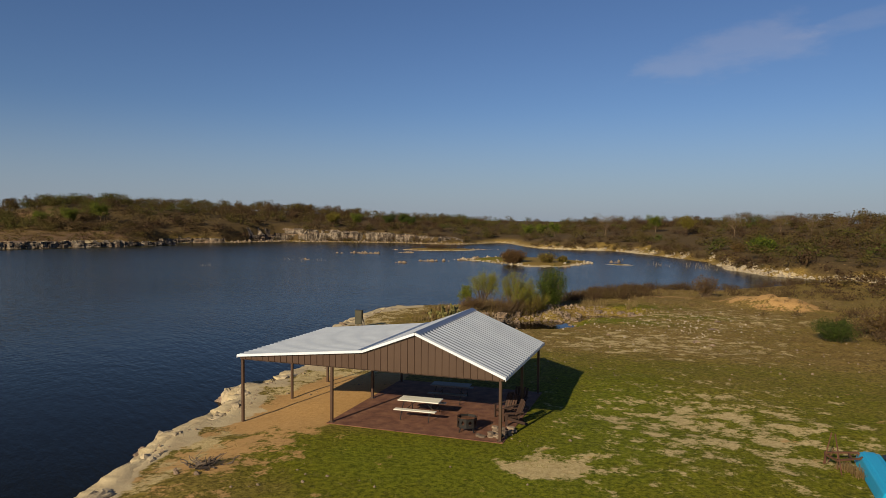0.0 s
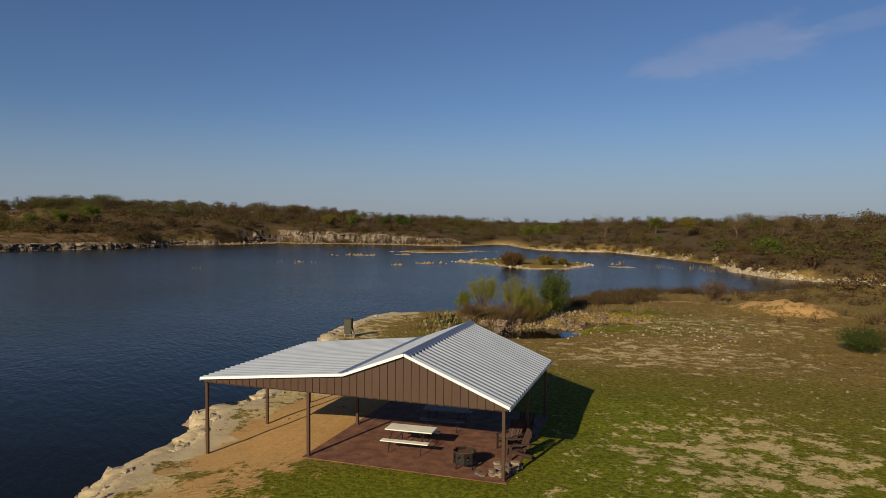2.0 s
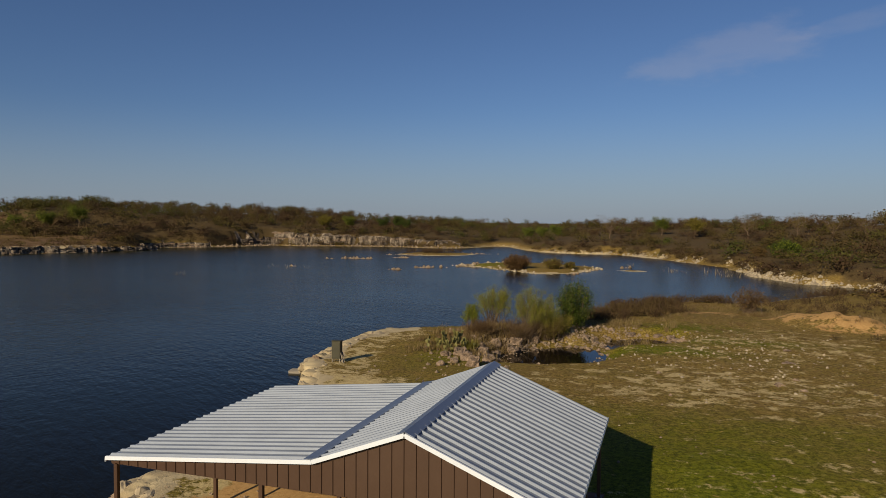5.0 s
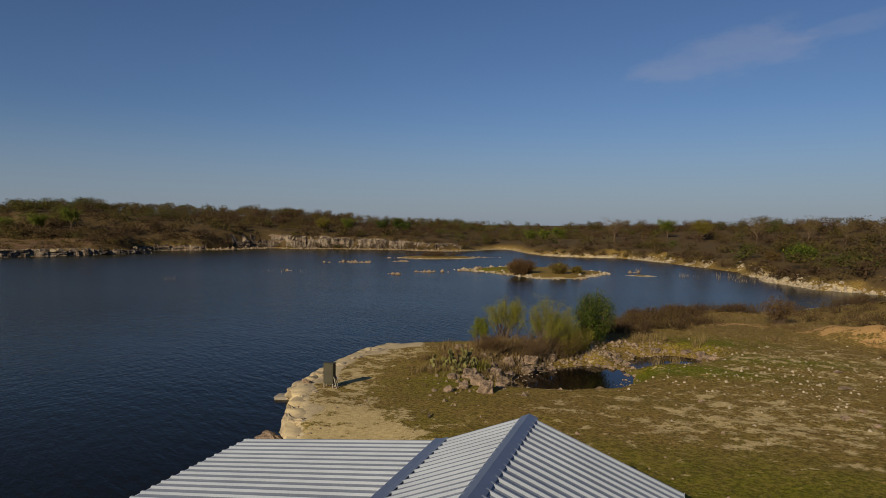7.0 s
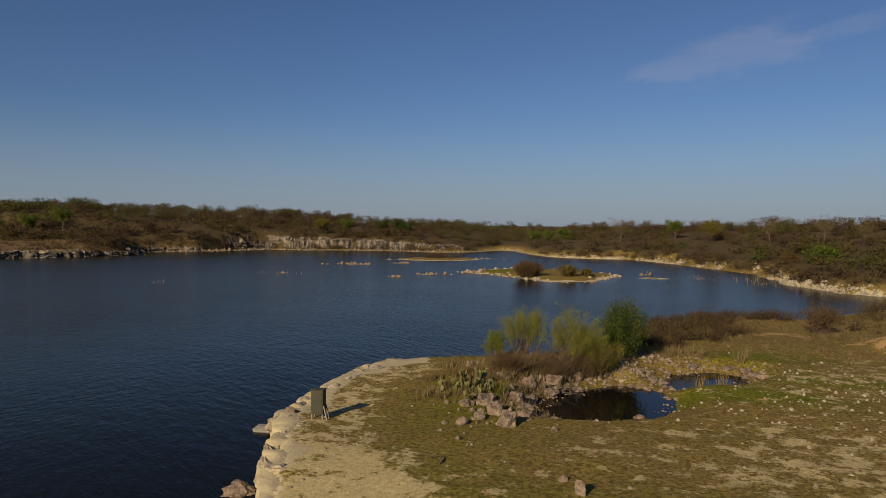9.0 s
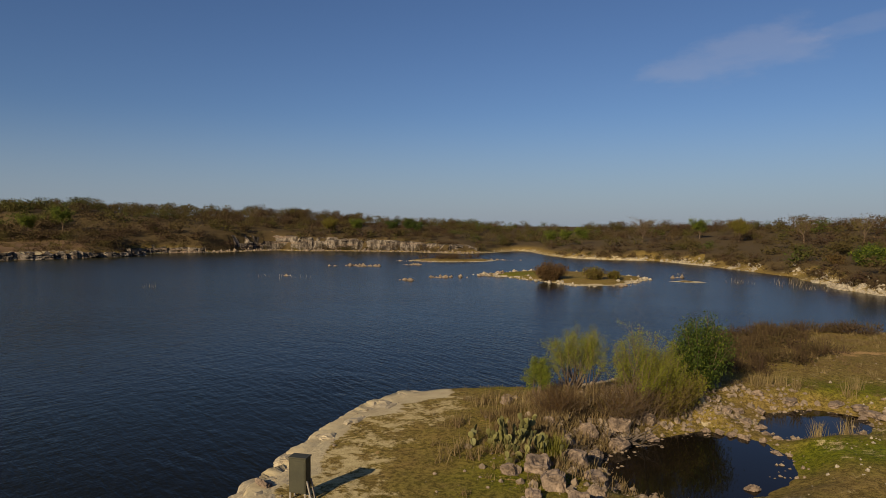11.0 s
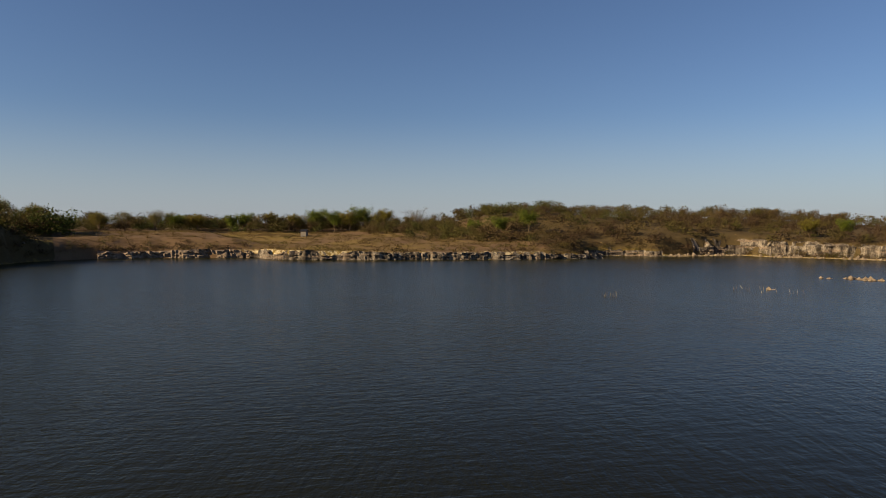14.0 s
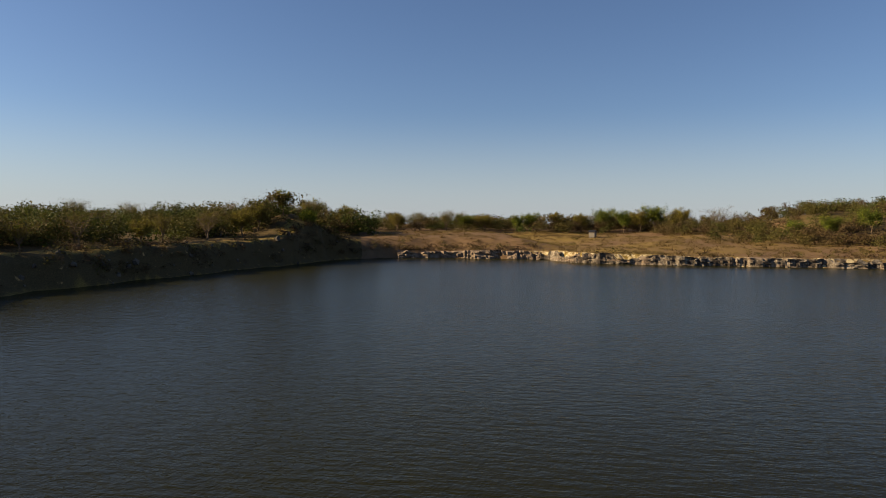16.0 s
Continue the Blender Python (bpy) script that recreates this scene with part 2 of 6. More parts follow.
def water_material(name, deep, shallow, ripple, rough, ior=1.33):
    m, nodes, links, bsdf = mat_new(name)
    bsdf.inputs["Roughness"].default_value = rough
    bsdf.inputs["IOR"].default_value = ior
    a, b = waves(nodes, links, -38, 0.42, 1.5, 3.0, 0.6), waves(nodes, links, 70, 0.55, 1.5, 3.0, 0.6)
    c, small = waves(nodes, links, -10, 2.0, 5.0), waves(nodes, links, -25, 0.16, 0.4, 1.0)
    where = nodes.new("ShaderNodeSeparateXYZ")
    links.new(nodes.new("ShaderNodeNewGeometry").outputs["Position"], where.inputs["Vector"])
    # one train of ripples leads in the north, the other in the open west
    turn = nd(nodes, "ShaderNodeMapRange", From_Min=-20.0, From_Max=-60.0)
    links.new(where.outputs["X"], turn.inputs["Value"])
    west = turn.outputs["Result"]
    north = calc(nodes, links, "SUBTRACT", 1.0, calc(nodes, links, "MULTIPLY", west, 0.6))
    h = calc(nodes, links, "ADD", calc(nodes, links, "MULTIPLY", a, north), calc(nodes, links, "MULTIPLY", b, calc(nodes, links, "ADD", calc(nodes, links, "MULTIPLY", west, 1.1), 0.12)))
    h = calc(nodes, links, "ADD", h, calc(nodes, links, "ADD", calc(nodes, links, "MULTIPLY", c, 0.5), calc(nodes, links, "MULTIPLY", small, 0.14)))
    # gusts that ruffle it unevenly
    gust = ramp(nodes, links, noise_node(nodes, links, 0.030, 3, 0.6, (0.6, 1.5, 1.0, 0.0)), 0.33, 0.67, (0.6, 0.6, 0.6, 1), (1, 1, 1, 1))
    shelter = nd(nodes, "ShaderNodeMapRange", From_Min=-12.0, From_Max=12.0, To_Min=1.0, To_Max=0.25)
    links.new(where.outputs["X"], shelter.inputs["Value"])
    h = calc(nodes, links, "MULTIPLY", h, calc(nodes, links, "MULTIPLY", gust, shelter.outputs["Result"]))
    # the water lies smoother in the lee of the near shore
    lee_y = nd(nodes, "ShaderNodeMapRange", From_Min=0.0, From_Max=28.0, To_Min=0.40, To_Max=1.0)
    lee_x = nd(nodes, "ShaderNodeMapRange", From_Min=-28.0, From_Max=-52.0, To_Min=0.40, To_Max=1.0)
    links.new(where.outputs["Y"], lee_y.inputs["Value"])
    links.new(where.outputs["X"], lee_x.inputs["Value"])
    h = calc(nodes, links, "MULTIPLY", h, calc(nodes, links, "MAXIMUM", lee_y.outputs["Result"], lee_x.outputs["Result"]))
    # out on the open water the ripples grow finer and lower
    open_way = nodes.new("ShaderNodeVectorMath")
    open_way.operation = "DISTANCE"
    links.new(nodes.new("ShaderNodeNewGeometry").outputs["Position"], open_way.inputs[0])
    open_way.inputs[1].default_value = (-14, 15, WATER)
    lower = nd(nodes, "ShaderNodeMapRange", From_Min=30.0, From_Max=150.0, To_Min=1.0, To_Max=0.75)
    links.new(open_way.outputs["Value"], lower.inputs["Value"])
    h = calc(nodes, links, "MULTIPLY", h, lower.outputs["Result"])
    fine = nd(nodes, "ShaderNodeMapRange", From_Min=20.0, From_Max=150.0, To_Min=rough, To_Max=0.23 if rough > 0.05 else rough)
    links.new(open_way.outputs["Value"], fine.inputs["Value"])
    links.new(fine.outputs["Result"], bsdf.inputs["Roughness"])
    # silt in the shallower west
    silt = nd(nodes, "ShaderNodeMapRange", From_Min=-20.0, From_Max=-70.0)
    links.new(where.outputs["X"], silt.inputs["Value"])
    links.new(mix(nodes, links, silt.outputs["Result"], deep, shallow), bsdf.inputs["Base Color"])
    bump(nodes, links, bsdf, h, 1.0, ripple)
    return m


def tinted(name, stops, grain=0.0):
    """Foliage: the tint runs along the stops, each leaf a little off it."""
    m, nodes, links, bsdf = mat_new(name)
    tint = nodes.new("ShaderNodeAttribute")
    tint.attribute_name = "tint"
    rnd = nodes.new("ShaderNodeNewGeometry").outputs["Random Per Island"]
    f = calc(nodes, links, "ADD", tint.outputs["Fac"], calc(nodes, links, "MULTIPLY", calc(nodes, links, "SUBTRACT", rnd, 0.5), 0.16))
    r = nodes.new("ShaderNodeValToRGB")
    els = r.color_ramp.elements
    for n, (pos, c) in enumerate(stops):
        el = els[n] if n < 2 else els.new(pos)
        el.position, el.color = pos, (*c, 1)
    links.new(f, r.inputs["Fac"])
    links.new(r.outputs["Color"], bsdf.inputs["Base Color"])
    bsdf.inputs["Roughness"].default_value = 0.75
    bsdf.inputs["Specular IOR Level"].default_value = 0.15
    thin = nodes.new("ShaderNodeBsdfTranslucent")
    links.new(r.outputs["Color"], thin.inputs["Color"])
    blend = nd(nodes, "ShaderNodeMixShader", Fac=0.25)
    links.new(bsdf.outputs["BSDF"], blend.inputs[1])
    links.new(thin.outputs["BSDF"], blend.inputs[2])
    links.new(blend.outputs["Shader"], nodes["Material Output"].inputs["Surface"])
    return m


GROUND = ground_material()
LAKE = water_material("lake_water", (0.0062, 0.0062, 0.0032), (0.0165, 0.0156, 0.0036), 0.090, 0.10, 1.13)
POND = water_material("pond_water", (0.008, 0.006, 0.0040), (0.008, 0.006, 0.0040), 0.004, 0.03, 1.17)
SCRUB = tinted("scrub", [(0.0, (0.058, 0.034, 0.020)), (0.2, (0.082, 0.050, 0.024)), (0.4, (0.086, 0.060, 0.022)), (0.6, (0.090, 0.074, 0.019)), (0.8, (0.060, 0.064, 0.014)), (1.0, (0.062, 0.080, 0.013))])
BOULDER = plain("boulder_stone", (0.070, 0.046, 0.031), (0.29, 0.205, 0.140), 2.6, 0.95, 0, 12.0, 1.0, 0.07, (0.38, 0.6))
RIM_STONE = plain("rim_limestone", (0.20, 0.155, 0.095), (0.42, 0.335, 0.215), 1.8, 0.95, 0, 11.0, 1.0, 0.05, (0.34, 0.56))
BROWN_STEEL = plain("brown_painted_steel", (0.054, 0.027, 0.015), (0.068, 0.036, 0.021), 0.8, 0.45, 0.0, 20, 0.05)
BARE_STEEL = plain("galvanised_roof_steel", (0.225, 0.250, 0.300), (0.285, 0.315, 0.370), 0.7, 0.5, 0.15, 18, 0.03)
WHITE_TRIM = plain("white_trim", (0.60, 0.63, 0.69), (0.68, 0.71, 0.77), 1.5, 0.5, 0, 30, 0.05)
FLASHING = plain("blue_grey_flashing", (0.16, 0.19, 0.26), (0.21, 0.24, 0.32), 1.0, 0.4, 0.5, 20, 0.05)
RED_SLAB = plain("red_stained_concrete", (0.082, 0.026, 0.014), (0.215, 0.098, 0.050), 1.9, 0.85, 0, 16, 0.3, 0.006, (0.38, 0.64))


# ---- mesh helpers ----
def link_mesh(name, verts, faces, material, parent=None, tint=None, smooth=False):
    me = bpy.data.meshes.new(name)
    me.from_pydata([tuple(v) for v in verts] if not isinstance(verts, list) else verts, [], faces)
    me.materials.append(material)
    if smooth:
        me.polygons.foreach_set("use_smooth", [True] * len(me.polygons))
    me.update()
    ob = new(name, me)
    ob.parent = parent
    return ob


def link_arrays(name, co, quads, material, tint=None, smooth=False, cover=None):
    """A mesh from numpy arrays of corners and of quads (or triangles)."""
    me = bpy.data.meshes.new(name)
    n, k = quads.shape
    me.vertices.add(len(co))
    me.vertices.foreach_set("co", np.ascontiguousarray(co, np.float32).ravel())
    me.loops.add(n * k)
    me.loops.foreach_set("vertex_index", np.ascontiguousarray(quads, np.int32).ravel())
    me.polygons.add(n)
    me.polygons.foreach_set("loop_start", np.arange(0, n * k, k, dtype=np.int32))
    me.polygons.foreach_set("use_smooth", np.full(n, smooth))
    if tint is not None:
        a = me.attributes.new("tint", "FLOAT", "POINT")
        a.data.foreach_set("value", np.ascontiguousarray(tint, np.float32))
    if cover is not None:
        a = me.attributes.new("cover", "FLOAT_COLOR", "POINT")
        a.data.foreach_set("color", np.ascontiguousarray(cover, np.float32).ravel())
    me.materials.append(material)
    me.update(calc_edges=True)
    me.validate()
    return new(name, me)


def part(name, bm, material, parent=None, label=""):
    me = bpy.data.meshes.new(name)
    bm.to_mesh(me)
    bm.free()
    me.materials.append(material)
    ob = new(name, me)
    ob.parent = parent
    return tagged(ob, label) if label else ob


def thing(name, label, category, at=(0, 0, 0), rz=0.0, group="", kind=""):
    ob = new(name)
    ob.matrix_world = pose(*at, 0, 0, rz)
    return tagged(ob, label, category, group, kind)


def add_box(bm, lo, hi, bevel=0.0, m=None):
    c = [(a + b) / 2 for a, b in zip(lo, hi)]
    d = [b - a for a, b in zip(lo, hi)]
    made = bmesh.ops.create_cube(bm, size=1.0, matrix=Matrix.Translation(c) @ Matrix.Diagonal((*d, 1)))
    if bevel:
        edges = list({e for v in made["verts"] for e in v.link_edges})
        made = bmesh.ops.bevel(bm, geom=edges, offset=bevel, segments=1, affect="EDGES")
    if m is not None:
        bmesh.ops.transform(bm, matrix=m, verts=list({v for v in made["verts"]}))
    return bm


def box_bm(lo, hi, bevel=0.0, m=None):
    return add_box(bmesh.new(), lo, hi, bevel, m)


def add_rod(bm, a, b, r0, r1=None, sides=8):
    """A tapered round bar from a to b."""
    a, b = Vector(a), Vector(b)
    m = Matrix.Translation((a + b) / 2) @ (b - a).to_track_quat("Z", "Y").to_matrix().to_4x4()
    bmesh.ops.create_cone(bm, cap_ends=True, segments=sides, radius1=r0, radius2=r0 if r1 is None else r1, depth=(b - a).length, matrix=m)
    return bm


def extrude_bm(profile, a, b, close=True):
    """A closed profile of points at end a, and the same moved to end b."""
    bm = bmesh.new()
    off = Vector(b) - Vector(a)
    va = [bm.verts.new(p) for p in profile]
    vb = [bm.verts.new(Vector(p) + off) for p in profile]
    n = len(profile)
    for i in range(n if close else n - 1):
        bm.faces.new((va[i], va[(i + 1) % n], vb[(i + 1) % n], vb[i]))
    if close:
        bm.faces.new(va[::-1])
        bm.faces.new(vb)
    bmesh.ops.recalc_face_normals(bm, faces=bm.faces)
    return bm


# ---- the plan: shores ----
NEAR_SHORE = [(-8, -45), (-7.5, -30), (-9, -18), (-11.3, -9.6), (-12.5, -5.2), (-13.1, -3.8), (-13.8, -1.9), (-13.5, 0.7), (-14.8, 3.7), (-15.8, 5.2), (-14.8, 7.1), (-14.9, 9.7), (-14.6, 13.6), (-15.6, 16.6), (-17.2, 19.2), (-18.4, 21.5), (-18.7, 23.1), (-19.9, 24.7), (-20.2, 26.9), (-20.6, 29.2), (-21.0, 32.0), (-20.9, 33.8), (-20.5, 35.6), (-20.5, 38.0), (-19.6, 39.2)]
NORTH_SHORE = [(-19.4, 41.0), (-18.2, 42.8), (-16.4, 44.3), (-14.0, 45.2), (-12.2, 47.3), (-9.5, 50.5), (-6.5, 57), (-4.8, 65), (-3.0, 70.5), (0.5, 75.0), (4.0, 77.3), (10.2, 77.0), (16.0, 83.5), (23.0, 91.5), (31.0, 95.5), (44.0, 93.0)]
EAST_BANK = [(46.0, 98.0), (34.0, 100.5), (29.0, 105.0), (22.5, 111.0), (17.5, 123.0), (15.0, 137.0), (15.5, 150.0), (11.0, 160.0), (0.0, 183.0), (-14.0, 205.0), (-27.0, 205.0), (-38.0, 211.0), (-45.0, 222.0), (-62.0, 262.0), (-66.0, 262.0)]
FAR_CLIFF = [(-72.0, 233.0), (-84.0, 229.0), (-97.0, 234.0), (-110.0, 233.5), (-123.0, 232.0), (-136.0, 226.0), (-149.0, 227.0), (-155.0, 212.0), (-158.0, 198.0), (-170.0, 189.0), (-172.0, 178.0), (-161.0, 168.0)]
WEST_CLIFF = [(-163.0, 160.0), (-167.0, 149.0), (-175.0, 131.0), (-184.0, 108.0), (-192.0, 95.0), (-197.0, 86.5), (-215.0, 84.0), (-224.0, 60.0), (-226.0, 44.0)]
SOUTH_BANK = [(-218.0, 28.0), (-204.0, 20.0), (-193.0, 13.3), (-174.0, 3.0), (-160.0, -5.0), (-149.0, -11.3), (-140.0, -17.5), (-128.0, -21.0), (-100.0, -32.0), (-60.0, -48.0), (-25.0, -55.0)]
SHORE = NEAR_SHORE + NORTH_SHORE + EAST_BANK + FAR_CLIFF + WEST_CLIFF + SOUTH_BANK
ISLAND = [(-44.0, 134.0), (-40.0, 140.0), (-36.0, 149.0), (-23.0, 146.0), (-12.0, 136.5), (-16.0, 119.0), (-22.0, 115.5), (-30.0, 124.0), (-37.0, 130.0)]
STRAW_STRIP = [(-9.2, 132.0), (-5.5, 134.0), (-1.4, 131.6), (-5.5, 130.4)]
FAR_ISLE = [(-78.0, 179.0), (-74.0, 190.0), (-61.0, 191.0), (-54.0, 190.0), (-57.0, 179.5), (-67.0, 174.5)]
POND_WEST = [(-9.4, 31.8), (-9.1, 34.2), (-8.2, 36.0), (-7.4, 37.4), (-6.6, 38.4), (-5.3, 39.2), (-4.0, 38.9), (-2.9, 38.3), (-2.3, 36.6), (-2.3, 34.8), (-2.9, 33.1), (-3.8, 31.7), (-5.6, 30.4), (-7.8, 30.1)]
POND_EAST = [(-3.2, 40.6), (-3.0, 42.0), (-2.3, 43.5), (-0.6, 44.6), (0.9, 45.0), (2.0, 44.4), (2.3, 42.9), (2.0, 41.5), (0.0, 40.0), (-2.0, 38.9), (-2.7, 39.5)]


def hash_noise(x, y, seed):
    """Smooth value noise, about -1 to 1."""
    def corner(i, j):
        v = np.sin(i * 127.1 + j * 311.7 + seed * 74.7) * 43758.5453
        return (v - np.floor(v)) * 2 - 1
    i, j = np.floor(x), np.floor(y)
    u, v = x - i, y - j
    u, v = u * u * (3 - 2 * u), v * v * (3 - 2 * v)
    return (corner(i, j) * (1 - u) + corner(i + 1, j) * u) * (1 - v) + (corner(i, j + 1) * (1 - u) + corner(i + 1, j + 1) * u) * v


def rough_noise(x, y, scale, seed=0, octaves=4, gain=0.5):
    total, amp = 0.0, 1.0
    for k in range(octaves):
        total = total + amp * hash_noise(x / scale * 2**k + 17 * k, y / scale * 2**k - 9 * k, seed + k)
        amp *= gain
    return total


def inside_by(x, y, poly):
    """Signed distance to a closed outline, positive inside."""
    best, odd = np.full(x.shape, 1e9), np.zeros(x.shape, bool)
    for (ax, ay), (bx, by) in zip(poly, poly[1:] + poly[:1]):
        dx, dy = bx - ax, by - ay
        t = np.clip(((x - ax) * dx + (y - ay) * dy) / (dx * dx + dy * dy), 0, 1)
        best = np.minimum(best, (x - ax - t * dx) ** 2 + (y - ay - t * dy) ** 2)
        if dy:
            odd ^= ((ay > y) != (by > y)) & (x < (y - ay) * dx / dy + ax)
    return np.sqrt(best) * np.where(odd, 1, -1)


def step(a, b, x):
    t = np.clip((x - a) / (b - a), 0, 1)
    return t * t * (3 - 2 * t)


def bell(x, y, cx, cy, rx, ry):
    return np.exp(-(((x - cx) / rx) ** 2) - ((y - cy) / ry) ** 2)


def zones(x, y):
    """How far a place belongs to the near land, the south bank, the west field and the far cliff."""
    near = step(-34, -26, x) * (1 - step(88, 97, y - 0.1 * np.maximum(x - 20, 0)))
    south = (1 - near) * (1 - step(26, 48, y + 0.06 * (x + 220))) * (1 - step(-30, -12, x))
    west = (1 - near) * (1 - south) * (1 - step(146, 164, y + 0.358 * (x + 160))) * (1 - step(-150, -120, x))
    cliff = (1 - near) * step(190, 212, y) * (1 - step(-90, -66, x))
    return near, south, west, cliff


def land(x, y):
    """Height of the ground, and the distance from the shore, positive on land."""
    d = -inside_by(x, y, SHORE)
    far = 1 - step(40, 90, np.hypot(x + 5, y - 15))
    d = d + (1 - far) * (rough_noise(x, y, 9.0, 3) * 1.1) + far * rough_noise(x, y, 2.2, 5) * 0.12
    near, south, west, cliff = zones(x, y)
    d = d + south * 1.3 * rough_noise(x, y, 7.0, 37)
    inland = np.maximum(d, 0)
    # level of the land well back from the water
    top = 0.06 * rough_noise(x, y, 6.0, 11) - 0.42 * step(-7.5, -12, x) * (1 - step(14, 20, y)) - 0.25 * step(10, 30, y) + 0.012 * np.maximum(x - 20, 0) - 0.5 * step(52, 70, y)
    top = near * top
    hill = 7.5 * bell(x, y, -300, 330, 140, 130) + 2.2 * bell(x, y, -190, 260, 50, 60) + 2.0 * bell(x, y, 80, 210, 60, 70) + 6.5 * bell(x, y, -236, 192, 46, 44)
    top = top + (1 - near - south - west).clip(0, 1) * (0.4 + (0.055 + 0.035 * step(-70, -25, x)) * np.minimum(inland, 70) + hill + 0.5 * rough_noise(x, y, 30, 21))
    top = top + west * (0.9 + 0.052 * np.minimum(inland, 105) + hill * 0.15 + 0.35 * rough_noise(x, y, 14, 23) + 3.0 * step(1, 13, inland) * (1 - step(30, 85, inland)) * step(-198, -212, x) * step(96, 80, y))
    top = top + south * (4.0 + 0.012 * np.minimum(inland, 100) + 0.4 * rough_noise(x, y, 16, 25) + 1.2 * step(12, 40, inland) + 6.0 * bell(x, y, -220, 15, 13, 9) + 1.5 * bell(x, y, -240, 0, 40, 20) + 0.35 * rough_noise(x, y, 5, 27))
    top = top + cliff * (2.0 * step(0, 12, inland))
    # how steeply it leaves the water
    edge = np.where(near > 0.5, 0.45 + 4.5 * step(38.5, 43, y) + 1.5 * (1 - step(-16, -9, y)) * 0.4, 6.0)
    edge = np.where((near < 0.5) & (x > -40), 6.5, edge)
    edge = edge * (1 - south) + (5.0 + 1.2 * rough_noise(x, y, 11, 29)) * south
    edge = edge * (1 - west) + 0.9 * west
    edge = edge * (1 - cliff) + 1.1 * cliff
    shelf = cliff * 5.0
    rise = step(0, 1, (d - shelf) / edge)
    h = WATER + (top - WATER) * rise + np.where((d > 0), np.minimum(d * 0.10, 0.35) * (1 - rise), 0)
    h = np.where(d < 0, WATER - np.minimum(0.5 * -d + 0.15 * (far > 0.5) * (d < -0.05), 2.5), h)
    # islands
    for outline, height in ((ISLAND, 0.55), (FAR_ISLE, 0.45), (STRAW_STRIP, 0.16)):
        di = inside_by(x, y, outline) + rough_noise(x, y, 4.0, 31) * (0.3 if height < 0.2 else 1.0)
        h = np.where(di > -6, np.maximum(h, WATER + np.clip(di * 0.16, -1.0, height) + 0.05 * rough_noise(x, y, 2.0, 33)), h)
        d = np.where(di > 0, np.minimum(np.maximum(d, di), 6), d)
    # heaps: rubble by the pond, spoil
    h = h + 0.75 * bell(x, y, -10.6, 37.5, 2.6, 3.2) + 0.4 * bell(x, y, -6.5, 41.5, 3.2, 2.0)
    h = h + (1.0 + 0.3 * rough_noise(x, y, 2.0, 51)) * (bell(x, y, 17.2, 51.5, 2.6, 1.6) + 0.8 * bell(x, y, 13.6, 56.0, 2.0, 2.0) + 0.85 * bell(x, y, 15.4, 53.7, 2.0, 1.8))
    # pond
    dp = np.maximum(inside_by(x, y, POND_WEST), inside_by(x, y, POND_EAST)) + rough_noise(x, y, 1.6, 41) * 0.22
    h = np.where(dp > -2.2, np.minimum(h, -1.0 - 0.25 * dp * (dp > 0) + 0.75 * step(0, 2.2, -dp)), h)
    # small unevenness
    h = h + np.where((d > 0.2) & (near > 0.3), 0.025 * rough_noise(x, y, 1.3, 61), 0)
    flat = step(0.6, 0.0, np.maximum(np.maximum(-7.4 - x, x - 0.1), np.maximum(-0.2 - y, y - 8.0)))
    h = h * (1 - flat) + -0.025 * flat
    return h, d


def ground_at(x, y):
    h, _ = land(np.array([float(x)]), np.array([float(y)]))
    return float(h[0])


# ---- ground and water ----
def axis(fine_lo, fine_hi, fine, mid_lo, mid_hi, mid, reach):
    out = list(np.arange(fine_lo, fine_hi, fine))
    out += list(np.arange(fine_hi, mid_hi, mid))
    low = list(np.arange(mid_lo, fine_lo, mid))
    s, p = mid, out[-1]
    while p < reach:
        s *= 1.22
        p += s
        out.append(p)
    s, p, more = mid, low[0], []
    while p > -reach:
        s *= 1.22
        p -= s
        more.append(p)
    return np.array(more[::-1] + low + out)


gx = axis(-24.0, 26.0, 0.3, -262.0, 110.0, 1.6, 3500.0)
gy = axis(-13.0, 50.0, 0.33, -70.0, 275.0, 1.6, 3500.0)
X, Y = np.meshgrid(gx, gy, indexing="ij")
X, Y = X.ravel(), Y.ravel()
Z, D = land(X, Y)
near_w, south_w, west_w, cliff_w = zones(X, Y)
rock = np.where(near_w > 0.5, (1 - step(0.4, 2.2, D + 0.8 * rough_noise(X, Y, 3, 71))) * step(-6, -10, X), np.where(X > -40, (1 - step(1.6, 4.6, D)) * (0.52 + 0.4 * rough_noise(X, Y, 7, 73)), (1 - step(1.5, 4.5, D)) * 0.5))
rock = np.where((near_w > 0.5) & (X > -10), (1 - step(0.5, 2.5, D)) * 0.6, rock)
rock = np.maximum(rock, 0.3 * bell(X, Y, -8.5, 37.5, 3.8, 4.5) + 0.45 * bell(X, Y, -3.5, 42.0, 4.5, 2.6))
rock = np.where(south_w > 0.5, 0.0, rock)
rock = np.where((west_w > 0.1) & (X < -203) & (Y < 78), 0.0, rock)
isle = (X > -82) & (X < -0.5) & (Y > 112) & (Y < 195) & (D < 7)
rock = np.where(isle, 0.7 * (1 - step(0.5, 1.8, D)), rock)
dirt = near_w * np.maximum.reduce([
    1.25 * step(-13.0, -11.6, X) * step(-6.9, -7.6, X) * step(-4, 0, Y) * step(11, 8, Y),
    0.9 * bell(X, Y, -8.8, -4.0, 2.2, 4.5), 1.3 * bell(X, Y, 17.2, 51.5, 3.4, 2.6), 1.3 * bell(X, Y, 15.4, 53.7, 2.8, 2.6), 1.1 * bell(X, Y, 13.6, 56.0, 2.8, 2.6), 0.9 * bell(X, Y, 6.0, 61.0, 4.0, 1.6)])
